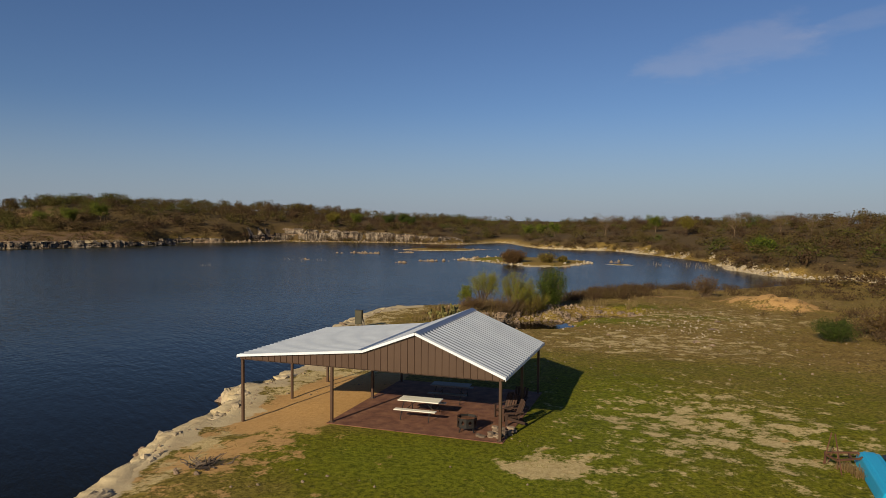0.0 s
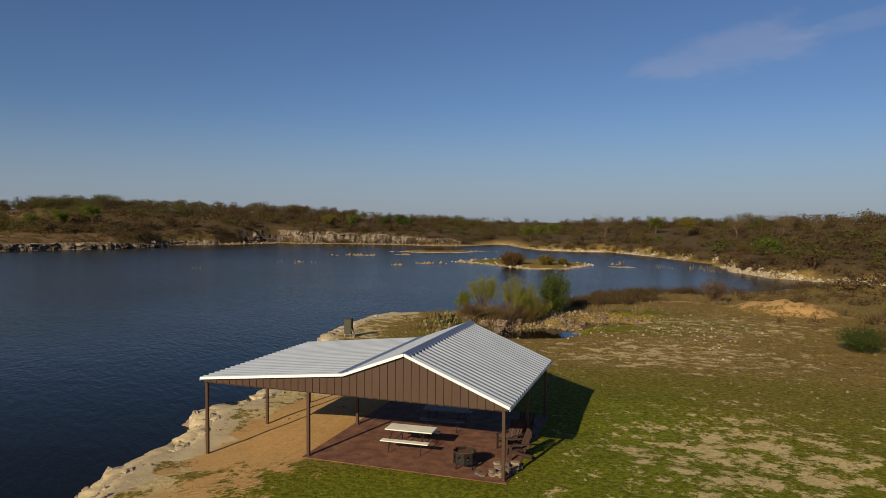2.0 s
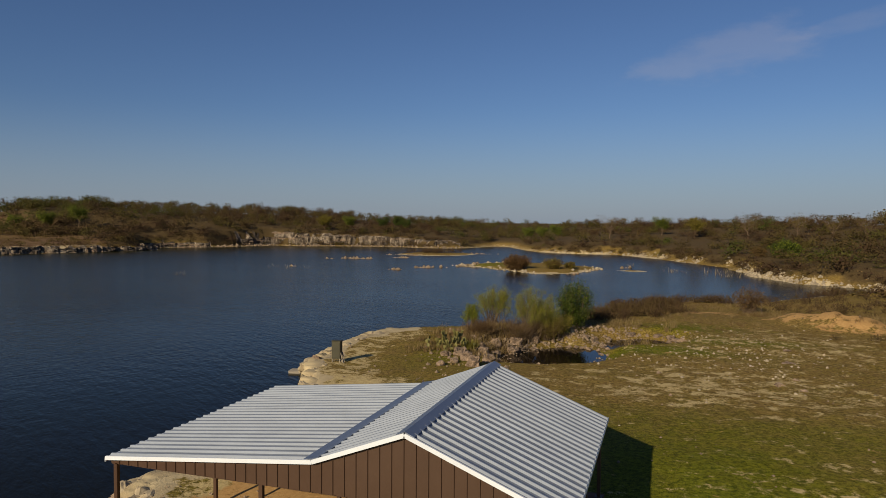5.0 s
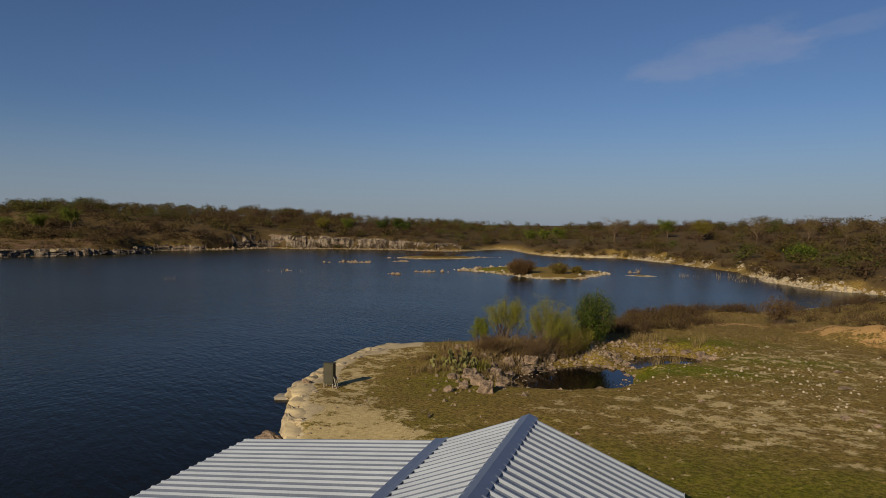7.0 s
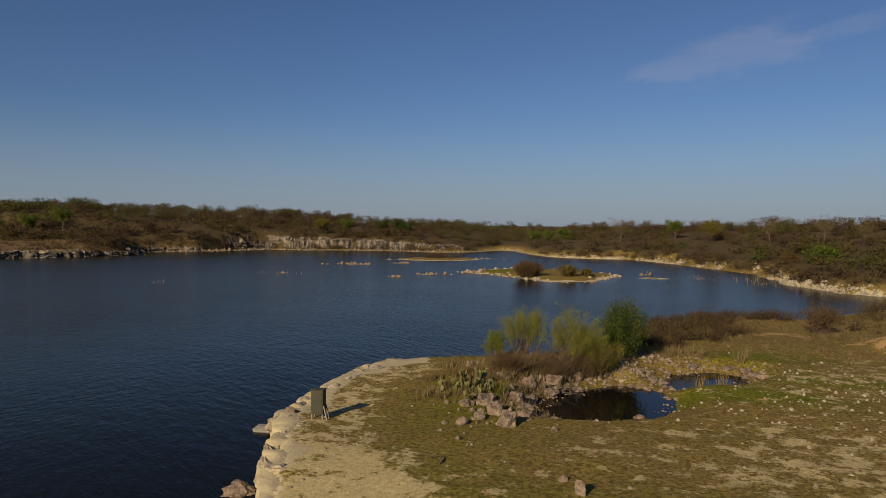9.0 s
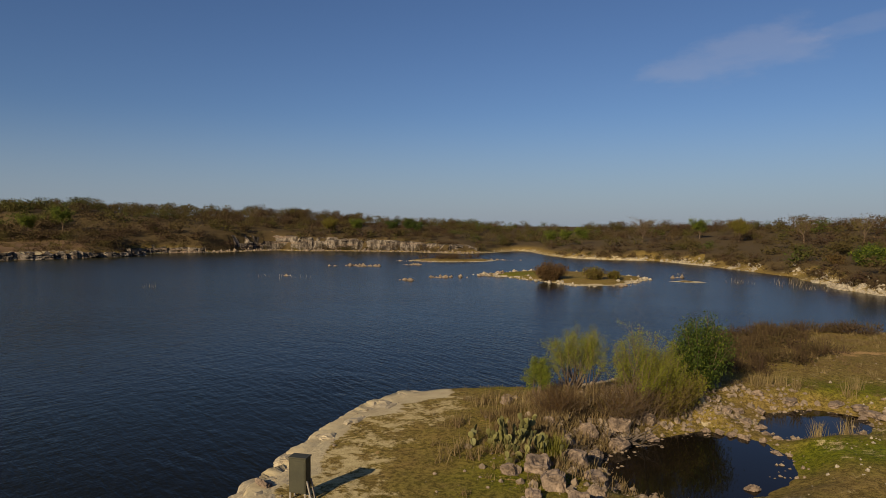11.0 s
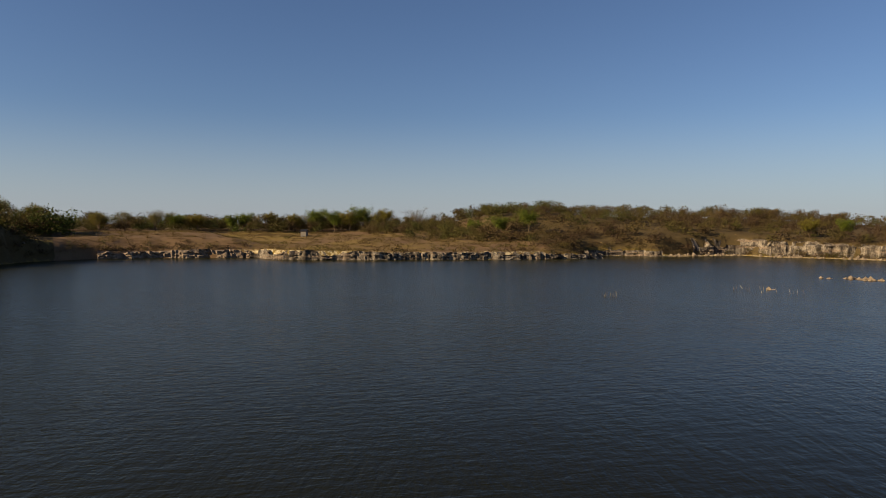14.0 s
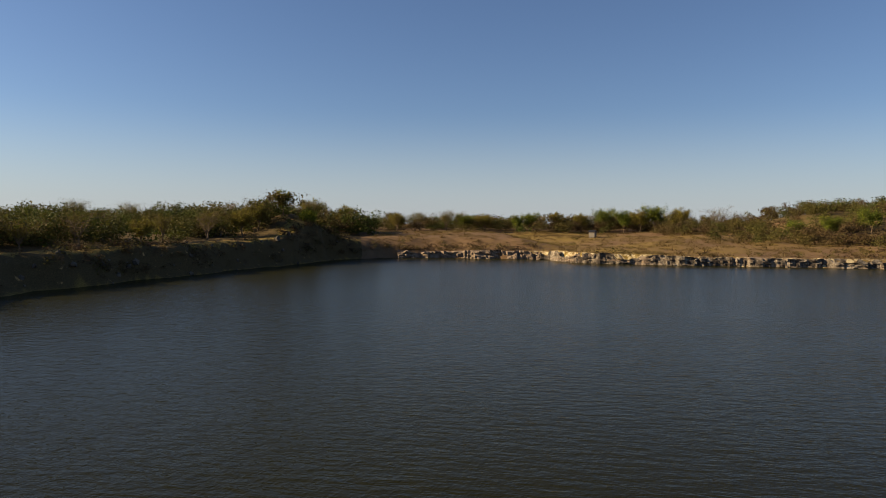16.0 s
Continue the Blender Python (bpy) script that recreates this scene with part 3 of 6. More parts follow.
dirt = np.where(west_w > 0.3, -0.52 - 0.25 * rough_noise(X, Y, 20, 75) - 0.3 * step(-203, -212, X) * step(85, 60, Y), dirt)
green = 0.42 + near_w * (0.55 * bell(X, Y, -3.0, -3.5, 6.5, 3.2) + 0.4 * bell(X, Y, 3.5, 5, 3, 9) + 0.35 * bell(X, Y, -11.5, 31.5, 3.0, 6.5) + 0.25 * bell(X, Y, 10, 3, 10, 7) + 0.55 * bell(X, Y, -16.0, 42.0, 2.6, 1.5) + 0.3 * bell(X, Y, -0.5, 36.5, 4, 2.5) + 0.45 * bell(X, Y, 6, 41, 6, 1.6) + 0.5 * bell(X, Y, 4, 47.5, 5, 1.8) + 0.4 * bell(X, Y, 2, 36, 5, 1.5) + 0.14 * step(21, 17, Y) * step(-6, -3, X) - 0.10 * step(18, 23, Y))
green = np.where(west_w > 0.5, 0.12, green)
green = np.where(near_w + west_w < 0.5, 0.22, green)
sand = 0.28 + near_w * (-0.5 * bell(X, Y, 2.4, 45.5, 2.6, 1.6) + 0.24 * bell(X, Y, -11.0, 15.5, 5.5, 6.5) - 0.38 * bell(X, Y, -12.6, 30.5, 3.2, 6.0) - 0.2 * bell(X, Y, -15.5, 42.0, 3, 1.6) + 0.55 * bell(X, Y, 1.4, -2.6, 1.6, 1.1) + 0.36 * bell(X, Y, 8.0, 5.0, 7.5, 8.5) + 0.25 * bell(X, Y, 2.6, -1.8, 2.2, 1.4) + 0.32 * bell(X, Y, 4, 25, 12, 7) + - 0.9 * bell(X, Y, -9.3, 36.0, 3.0, 4.0) + 0.35 * step(-8.5, -10, X) * step(42, 36, Y) * (1 - step(2.6, 6.4, D + 1.3 * rough_noise(X, Y, 4, 77))) + 0.30 * bell(X, Y, 10, 42, 14, 10) - 0.4 * bell(X, Y, -3.0, -2.5, 4.5, 2.0))
green = np.where(isle & (X > -50), 0.30 + 0.35 * bell(X, Y, -36, 133, 6, 8), green)
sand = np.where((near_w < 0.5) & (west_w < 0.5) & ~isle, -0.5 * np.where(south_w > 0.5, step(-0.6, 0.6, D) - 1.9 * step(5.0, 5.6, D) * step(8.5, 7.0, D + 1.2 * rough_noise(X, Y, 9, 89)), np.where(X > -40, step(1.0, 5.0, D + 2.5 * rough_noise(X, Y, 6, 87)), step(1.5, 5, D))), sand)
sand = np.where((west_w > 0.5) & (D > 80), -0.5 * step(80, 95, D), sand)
cover = np.stack([rock, dirt, green, sand], 1)
nx, ny = len(gx), len(gy)
ids = np.arange(nx * ny).reshape(nx, ny)
quads = np.stack([ids[:-1, :-1], ids[1:, :-1], ids[1:, 1:], ids[:-1, 1:]], -1).reshape(-1, 4)
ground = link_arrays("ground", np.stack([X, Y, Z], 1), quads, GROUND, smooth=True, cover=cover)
tagged(ground, "dry grassy lakeside ground with bare sand and limestone edges", "ground", kind="structure")

lake = link_mesh("water", [(-420, -160, WATER), (160, -160, WATER), (160, 330, WATER), (-420, 330, WATER)], [(0, 1, 2, 3)], LAKE)
tagged(lake, "dark blue rippled quarry lake", "water", kind="structure")
pond = link_mesh("water", [(-12, 30.5, -1.02), (4, 30.5, -1.02), (4, 46, -1.02), (-12, 46, -1.02)], [(0, 1, 2, 3)], POND)
tagged(pond, "still dark pond beside the rubble", "pond", kind="structure")

# ---- pavilion ----
EAVE, RIDGE, BREAK, LEAN = (0.18, 2.49), (-3.50, 3.97), (-5.78, 3.11), (-11.72, 2.52)
FRONT, REAR = -0.2, 7.85


def roof_sheet(a, b, y0, y1, name, parent):
    """One ribbed roof sheet that runs from the point a to the point b (x, z), between y0 and y1, with four ribs."""
    along = Vector((b[0] - a[0], 0, b[1] - a[1]))
    up = Vector((-along.z, 0, along.x)).normalized()
    if up.z < 0:
        up = -up
    w = y1 - y0
    pts = []
    for k in range(3):
        c = y0 + w * (k + 0.5) / 3
        pts += [(c - w / 6, 0.0), (c - 0.062, 0.0), (c - 0.026, 0.050), (c + 0.026, 0.050), (c + 0.062, 0.0)]
    pts.append((y1, 0.0))
    upper = [Vector((a[0], y, a[1])) + up * h for y, h in pts]
    lower = [p - up * 0.006 for p in upper][::-1]
    return part(name, extrude_bm(upper + lower, (0, 0, 0), along), BARE_STEEL, parent)


def beam_between(bm, a, b, width, height):
    a, b = Vector(a), Vector(b)
    m = Matrix.Translation((a + b) / 2) @ (b - a).to_track_quat("X", "Z").to_matrix().to_4x4()
    bmesh.ops.create_cube(bm, size=1.0, matrix=m @ Matrix.Diagonal(((b - a).length, width, height, 1)))
    return bm


def pavilion():
    pav = thing("pavilion", "open steel pavilion with brown gables and bare metal roof", "pavilion")
    roof = thing("roof", "ribbed galvanised metal roof with lean-to", "")
    roof.parent = pav
    n = 8
    for a, b in ((EAVE, RIDGE), (RIDGE, BREAK), (BREAK, LEAN)):
        for k in range(n):
            y0 = FRONT + (REAR - FRONT) * k / n
            roof_sheet(a, b, y0 + 0.001, FRONT + (REAR - FRONT) * (k + 1) / n - 0.001, "roof_sheet", roof)
    # ridge cap and flashing over the change of pitch
    def strip(mid, left, right, lift, name, label):
        p = [Vector((left[0], FRONT - 0.02, left[1] + lift)), Vector((mid[0], FRONT - 0.02, mid[1] + lift + 0.012)), Vector((right[0], FRONT - 0.02, right[1] + lift))]
        q = [v - Vector((0, 0, 0.012)) for v in p][::-1]
        part(name, extrude_bm(p + q, (0, 0, 0), (0, REAR - FRONT + 0.04, 0)), FLASHING, roof, label)
    strip(RIDGE, (-3.72, 3.97 - 0.083), (-3.28, 3.97 - 0.088), 0.05, "ridge_cap", "blue-grey folded ridge cap")
    strip(BREAK, (-6.0, 3.088), (-5.62, 3.17), 0.05, "flashing", "blue-grey flashing strip")
    # white rake trim at both ends, eave trim
    for y in (FRONT - 0.03, REAR + 0.03):
        for a, b in ((EAVE, RIDGE), (RIDGE, BREAK), (BREAK, LEAN)):
            drop = 0.015 if y < 0 else 0.07
            bm = beam_between(bmesh.new(), (a[0], y, a[1] - drop), (b[0], y, b[1] - drop), 0.05, 0.10)
            part("rake_trim", bm, WHITE_TRIM, pav, "white rake trim")
    for x, z, s in ((EAVE[0] + 0.012, EAVE[1] - 0.05, 1), (LEAN[0] - 0.012, LEAN[1] - 0.05, -1)):
        part("eave_trim", box_bm((x - 0.01, FRONT - 0.05, z - 0.06), (x + 0.01, REAR + 0.05, z + 0.05)), WHITE_TRIM, pav, "white eave trim")
    # gable cladding, one ribbed sheet at a time
    def top(x):
        for a, b in ((EAVE, RIDGE), (RIDGE, BREAK), (BREAK, LEAN)):
            if b[0] <= x <= a[0]:
                return a[1] + (b[1] - a[1]) * (x - a[0]) / (b[0] - a[0]) - 0.03
        return 2.45
    for y, s in ((-0.12, -1), (7.77, 1)):
        cuts = sorted({round(-11.66 + 0.29 * k, 3) for k in range(41)} | {0.1})
        for x0, x1 in zip(cuts, cuts[1:]):
            if x1 - x0 < 0.02:
                continue
            bm, low = bmesh.new(), 2.35
            w = min(0.022, (x1 - x0) / 4)
            line = [(x0, 0.0), (x1 - 2 * w, 0.0), (x1 - 1.5 * w, 0.028), (x1 - 0.5 * w, 0.028), (x1, 0.0)]
            front = [[bm.verts.new((x, y + s * h, z)) for x, h in line] for z in (low,)][0]
            upper = [bm.verts.new((x, y + s * h, max(top(x), low + 0.02))) for x, h in line]
            for i in range(4):
                bm.faces.new((front[i], front[i + 1], upper[i + 1], upper[i]))
            back = [bm.verts.new((x, y - s * 0.01, z)) for x, z in ((x0, low), (x1, low), (x1, max(top(x1), low + 0.02)), (x0, max(top(x0), low + 0.02)))]
            bm.faces.new(back)
            part("siding_panel", bm, BROWN_STEEL, pav)
    # posts on base plates
    for x, rows_y in ((-0.06, (0.0, 3.9, 7.7)), (-7.26, (0.0, 4.05, 7.7)), (-11.6, (0.0, 4.05, 7.7))):
        for y in rows_y:
            g = 0.0 if x > -8 else ground_at(x, y) - 0.05
            hi = 2.42 if x > -11 else 2.46
            post = part("post", box_bm((x - 0.055, y - 0.055, g), (x + 0.055, y + 0.055, hi), 0.008), BROWN_STEEL, pav)
            part("base_plate", box_bm((x - 0.11, y - 0.11, g), (x + 0.11, y + 0.11, g + 0.02)), BROWN_STEEL, post)
    # beams along the eaves, rafters and purlins
    for x, z in ((-0.06, 2.38), (-7.26, 2.62), (-11.6, 2.42)):
        part("eave_beam", box_bm((x - 0.05, -0.1, z - 0.1), (x + 0.05, 7.75, z + 0.02)), BROWN_STEEL, pav)
    for y in (0.0, 3.95, 7.7):
        bm = bmesh.new()
        for a, b in ((EAVE, RIDGE), (RIDGE, BREAK), (BREAK, LEAN)):
            beam_between(bm, (a[0], y, a[1] - 0.12), (b[0], y, b[1] - 0.12), 0.06, 0.15)
        part("rafter", bm, BROWN_STEEL, pav)
        part("tie_beam", box_bm((-11.6, y - 0.04, 2.3), (0.0, y + 0.04, 2.40)), BROWN_STEEL, pav)
    for a, b, k in ((EAVE, RIDGE, 4), (RIDGE, BREAK, 3), (BREAK, LEAN, 6)):
        for i in range(k):
            t = (i + 0.5) / k
            x, z = a[0] + (b[0] - a[0]) * t, a[1] + (b[1] - a[1]) * t - 0.055
            part("purlin", box_bm((x - 0.03, -0.1, z - 0.04), (x + 0.03, 7.75, z + 0.03)), BARE_STEEL, pav)
    return pav


pavilion()
slab = part("slab", box_bm((-7.42, -0.22, -0.35), (0.10, 8.0, 0.0), 0.012), RED_SLAB)
tagged(slab, "red stained concrete slab under the pavilion", "slab", kind="structure")


# ---- scrub on the far shores ----
def leaf_cloud(rng, count, size, squash=0.8, hollow=0.55):
    """Small leaf clumps spread over a ragged crown of unit width: corners of quads round the origin."""
    v = rng.normal(size=(count, 3))
    v /= np.linalg.norm(v, axis=1)[:, None]
    lumps = rng.normal(size=(7, 3))
    lumps /= np.linalg.norm(lumps, axis=1)[:, None]
    bulge = 0.72 + 0.33 * np.exp(-4 * (1 - (v @ lumps.T)).min(1))
    r = (hollow + (1 - hollow) * rng.random(count) ** 0.6) * bulge
    c = v * r[:, None] * (0.5, 0.5, 0.5 * squash)
    c[:, 2] += 0.5 * squash
    c[:, 2] = np.maximum(c[:, 2], 0.03 + 0.1 * rng.random(count))
    a = rng.normal(size=(count, 3))
    a /= np.linalg.norm(a, axis=1)[:, None]
    b = np.cross(a, rng.normal(size=(count, 3)))
    b /= np.linalg.norm(b, axis=1)[:, None]
    s = size * (0.5 + rng.random((count, 1)))
    quad = np.stack([c - a * s, c - b * s * 0.6, c + a * s, c + b * s * 0.6], 1)
    return quad


def twig_cloud(rng, count, thin):
    """Bare twigs that fan out from the ground."""
    ang, lean = rng.random(count) * 2 * np.pi, rng.random(count) ** 0.7 * 0.95
    tip = np.stack([np.cos(ang) * lean * 0.55, np.sin(ang) * lean * 0.55, (1.05 - 0.45 * lean**2) * (0.6 + 0.5 * rng.random(count))], 1)
    root = tip * (0.15 + 0.5 * rng.random((count, 1)))
    root[:, 2] *= 0.8
    side = np.cross(tip - root, rng.normal(size=(count, 3)))
    side /= np.linalg.norm(side, axis=1)[:, None]
    return np.stack([root - side * thin, root + side * thin, tip + side * thin * 0.3, tip - side * thin * 0.3], 1)


def scatter(name, label, places, sizes, tints, kinds, templates, material, category="shrub"):
    """Copies of the templates, joined into one mesh of uncounted growth."""
    rng = np.random.default_rng(5)
    co, tint = [], []
    for k, quad in enumerate(templates):
        sel = np.where(kinds == k)[0]
        if not len(sel):
            continue
        a = rng.random(len(sel)) * 2 * np.pi
        c, s = np.cos(a)[:, None, None], np.sin(a)[:, None, None]
        w, h = sizes[sel, 0][:, None, None], sizes[sel, 1][:, None, None]
        q = quad[None]
        x, y, z = q[..., 0], q[..., 1], q[..., 2]
        p = np.stack([(x * c - y * s) * w, (x * s + y * c) * w, z * h], -1) + places[sel][:, None, None, :]
        co.append(p.reshape(-1, 3))
        tint.append(np.repeat(tints[sel], quad.shape[0] * quad.shape[1]))
    co, tint = np.concatenate(co), np.concatenate(tint)
    ob = link_arrays(name, co, np.arange(len(co)).reshape(-1, templates[kinds[0]].shape[1]), material, tint=tint)
    return tagged(ob, label, category, kind="stuff")


rng = np.random.default_rng(11)
TEMPLATES = [np.concatenate([leaf_cloud(rng, 56, 0.062, 0.85), twig_cloud(rng, 7, 0.010)]) for _ in range(4)]
TEMPLATES += [np.concatenate([leaf_cloud(rng, 38, 0.052, 0.8), twig_cloud(rng, 24, 0.009)]) for _ in range(3)]
TEMPLATES += [np.concatenate([leaf_cloud(rng, 22, 0.04, 0.9), twig_cloud(rng, 40, 0.007)]) for _ in range(2)]


def crown_cloud(rng, outer, size, twigs, inner=56, lobes=7):
    """A lobed crown of unit width: large dim sprays inside, small leaf clumps that break its outline, bare twigs past it."""
    way = rng.normal(size=(lobes, 3)) * (1, 1, 0.6) + (0, 0, 0.25)
    way /= np.linalg.norm(way, axis=1)[:, None]
    gain = 0.10 + 0.30 * rng.random(lobes)
    count = outer + inner
    deep = np.arange(count) >= outer
    n = rng.normal(size=(count, 3)) + (0, 0, 0.3)
    n /= np.linalg.norm(n, axis=1)[:, None]
    reach = 0.32 + (gain * np.exp(-5.0 * (1 - n @ way.T))).max(-1)
    c = n * (reach * np.where(deep, 0.30 + 0.45 * rng.random(count), 0.70 + 0.36 * rng.random(count) ** 1.3))[:, None]
    tilt = n * np.where(deep, 0.9, 0.55)[:, None] + 0.6 * rng.normal(size=(count, 3))
    a = np.cross(tilt, rng.normal(size=(count, 3)))
    a /= np.linalg.norm(a, axis=1)[:, None]
    b = np.cross(tilt, a)
    b /= np.linalg.norm(b, axis=1)[:, None]
    q = np.where(deep, 0.075, size)[:, None] * (0.5 + 0.9 * rng.random((count, 1)))
    both = np.stack([c - a * q, c - b * q * 1.1, c + a * q], 1)
    both[..., 2] = np.maximum(both[..., 2] + 0.20, 0.0)
    both[..., 2] *= 0.92 / np.percentile(both[..., 2], 99.5)
    both[..., :2] *= 0.5 / np.percentile(np.abs(both[..., :2]), 97)
    return np.concatenate([both, (twig_cloud(rng, twigs, 0.006) * (0.9, 0.9, 1.0))[:, [0, 1, 2]]])


CROWN = len(TEMPLATES)
TEMPLATES += [crown_cloud(rng, 44, 0.058, 3, 14) for _ in range(6)]
BRUSHY = len(TEMPLATES)
TEMPLATES += [crown_cloud(rng, 38, 0.050, 10, 13) for _ in range(4)]
NEAR_CROWN = len(TEMPLATES)
TEMPLATES += [crown_cloud(rng, 90, 0.037, 5, 26) for _ in range(6)]
TEMPLATES += [crown_cloud(rng, 78, 0.031, 14, 24) for _ in range(4)]


def far_scrub():
    r = np.random.default_rng(23)
    n = 94000
    x, y = r.uniform(-500, 150, n), r.uniform(-90, 500, n)
    h, d = land(x, y)
    near, south, west, cliff = zones(x, y)
    dist = np.hypot(x + 15, y - 10)
    patch = rough_noise(x, y, 38, 81)
    chance = np.where(d > np.where((x > -40) & (y > 90), 4.2, 3.5), 0.7 + 0.16 * patch, 0)
    chance *= 1 - step(0.4, 0.6, near)
    chance *= np.where(west > 0.5, np.minimum(step(72, 92, d + 8 * patch) + 0.02 + step(0.12, 0.4, bell(x, y, -236, 192, 46, 44)) + step(138, 150, y + 0.358 * (x + 160)) * 0.9, 1.0), 1)
    chance *= np.where(south > 0.5, step(13, 19, d + 3 * patch) * 2.2 * step(-0.55, 0.1, rough_noise(x, y, 15, 83)) + 0.5 * bell(x, y, -220, 15, 14, 11) + 0.16 * step(1.5, 4, d), 1)
    chance *= np.where((x > -45) & (x < 10) & (y > 225) & (y < 262), 0.2, 1)
    chance *= np.where(x > 20, step(2.5, 5, d), 1)
    d = d - 60 * bell(x, y, -240, 195, 60, 55)
    d = np.where(bell(x, y, -240, 195, 60, 55) > 0.02, np.maximum(d, 12), d)
    chance *= np.clip(150 / np.maximum(d, 1), 0.15, 1) * np.clip(260 / dist, 0.3, 1)
    for outline in (ISLAND, FAR_ISLE, STRAW_STRIP):
        chance *= inside_by(x, y, outline) < -2
    chance *= np.where((west > 0.5) & (d > 70), 1.7, 1)
    keep = r.random(n) < chance * (0.58 + 0.27 * (x < -95)) * (1 - 0.35 * step(300, 380, dist)) * (1 - 0.90 * step(85, 120, d) * (west < 0.5)) * np.where(west > 0.5, 1 - 0.9 * step(115, 130, d), 1) * 0.26
    x, y, h, d, south, west, dist = x[keep], y[keep], h[keep], d[keep], south[keep], west[keep] * (bell(x[keep], y[keep], -240, 195, 60, 55) < 0.3), dist[keep]
    m = len(x)
    big = r.random(m) < 0.50 + 0.15 * rough_noise(x, y, 25, 93)
    tall = np.where(big, 3.0 + 2.2 * r.random(m), 1.4 + 1.5 * r.random(m)) + 0.3 * step(20, 60, d) + 1.3 * step(-140, -180, x) * step(120, 150, y)
    tall = np.where(south > 0.5, np.where(d < 14, 0.7 + 0.9 * r.random(m), np.where(r.random(m) < 0.6, (4.5 + 2.8 * r.random(m)) * (1 + 0.25 * rough_noise(x, y, 12, 85)), 2.2 + 2.0 * r.random(m))), tall)
    tall = np.where((west > 0.5) & (d > 70), 3.8 + 4.2 * r.random(m) ** 1.4, tall)
    tall = np.where((west > 0.5) & (d <= 70), 0.9 + 1.0 * r.random(m), tall)
    wide = tall * (1.15 + 0.6 * r.random(m)) + np.where(big, 0.6, 1.6)
    tint = np.clip(0.24 + 0.18 * rough_noise(x, y, 45, 91) + 0.20 * r.normal(size=m) + 0.12 * step(-60, -200, x) + np.where(big, 0.10, -0.04), 0, 1)
    tint = np.where(south > 0.5, np.clip(tint + 0.28, 0, 1), tint)
    tint = np.where((west > 0.5) & (d > 70), np.clip(tint + 0.10, 0, 1), tint)
    # a large one is a group of smaller crowns that lean out from one root
    many = np.where(wide > 8, 7, np.where(wide > 4.5, 4, np.where(wide > 3.2, 2, 1)))
    pick = np.repeat(np.arange(m), many)
    lone, huge = np.repeat(many == 1, many), np.repeat(many == 7, many)
    x, y, h, d, south, west, tint, tall, wide = x[pick], y[pick], h[pick], d[pick], south[pick], west[pick], tint[pick], tall[pick], wide[pick]
    m = len(x)
    a, out = r.random(m) * 6.283, wide * (0.12 + 0.26 * r.random(m))
    up = tall * (0.02 + np.where(huge, 0.60, 0.40) * r.random(m)) * ((out < 0.27 * wide) | huge)
    x, y, h = np.where(lone, x, x + np.cos(a) * out), np.where(lone, y, y + np.sin(a) * out), np.where(lone, h, h + up)
    tall, wide = np.where(lone, tall, np.minimum(tall * (0.50 + 0.30 * r.random(m)) * np.where(huge, 0.75, 1.0), tall - up)), np.where(lone, wide, wide * (0.48 + 0.22 * r.random(m)) * np.where(huge, 0.66, 1.0))
    tint = np.clip(tint + 0.05 * r.normal(size=m), 0, 1)
    kinds = np.where((tint > 0.30) | (r.random(m) < 0.35), CROWN + r.integers(0, 6, m), BRUSHY + r.integers(0, 4, m))
    close = (np.hypot(x - 5, y - 10) < 205) & (x > -60) | (south > 0.5) & (np.hypot(x + 30, y - 16) < 185)
    kinds = np.where(close, kinds + NEAR_CROWN - CROWN, kinds)
    scatter("scrub_wood", "brown and olive spring scrub on the far shores", np.stack([x, y, h - 0.1], 1), np.stack([wide, tall], 1), tint, kinds, TEMPLATES, SCRUB)


far_scrub()


# ---- stone walls of the shores ----

def cliff_material():
    m, nodes, links, bsdf = mat_new("cliff_stone")
    tall = noise_node(nodes, links, 0.75, 8, 0.68, (1.0, 1.0, 0.22, 0.0))
    fine = noise_node(nodes, links, 3.0, 6, 0.65)
    band = noise_node(nodes, links, 0.5, 4, 0.6, (0.15, 0.15, 3.2, 0.0))
    col = mix(nodes, links, ramp(nodes, links, tall, 0.45, 0.60), (0.036, 0.025, 0.018), (0.265, 0.210, 0.155))
    col = mix(nodes, links, ramp(nodes, links, band, 0.54, 0.66), col, (0.20, 0.135, 0.090))
    col = mix(nodes, links, ramp(nodes, links, fine, 0.50, 0.66), col, (0.055, 0.04, 0.026))
    links.new(col, bsdf.inputs["Base Color"])
    bsdf.inputs["Roughness"].default_value = 0.95
    bump(nodes, links, bsdf, fine, 0.8, 0.15)
    return m


CLIFF_STONE = cliff_material()


def level(x, y):
    return land(x, y)[0]


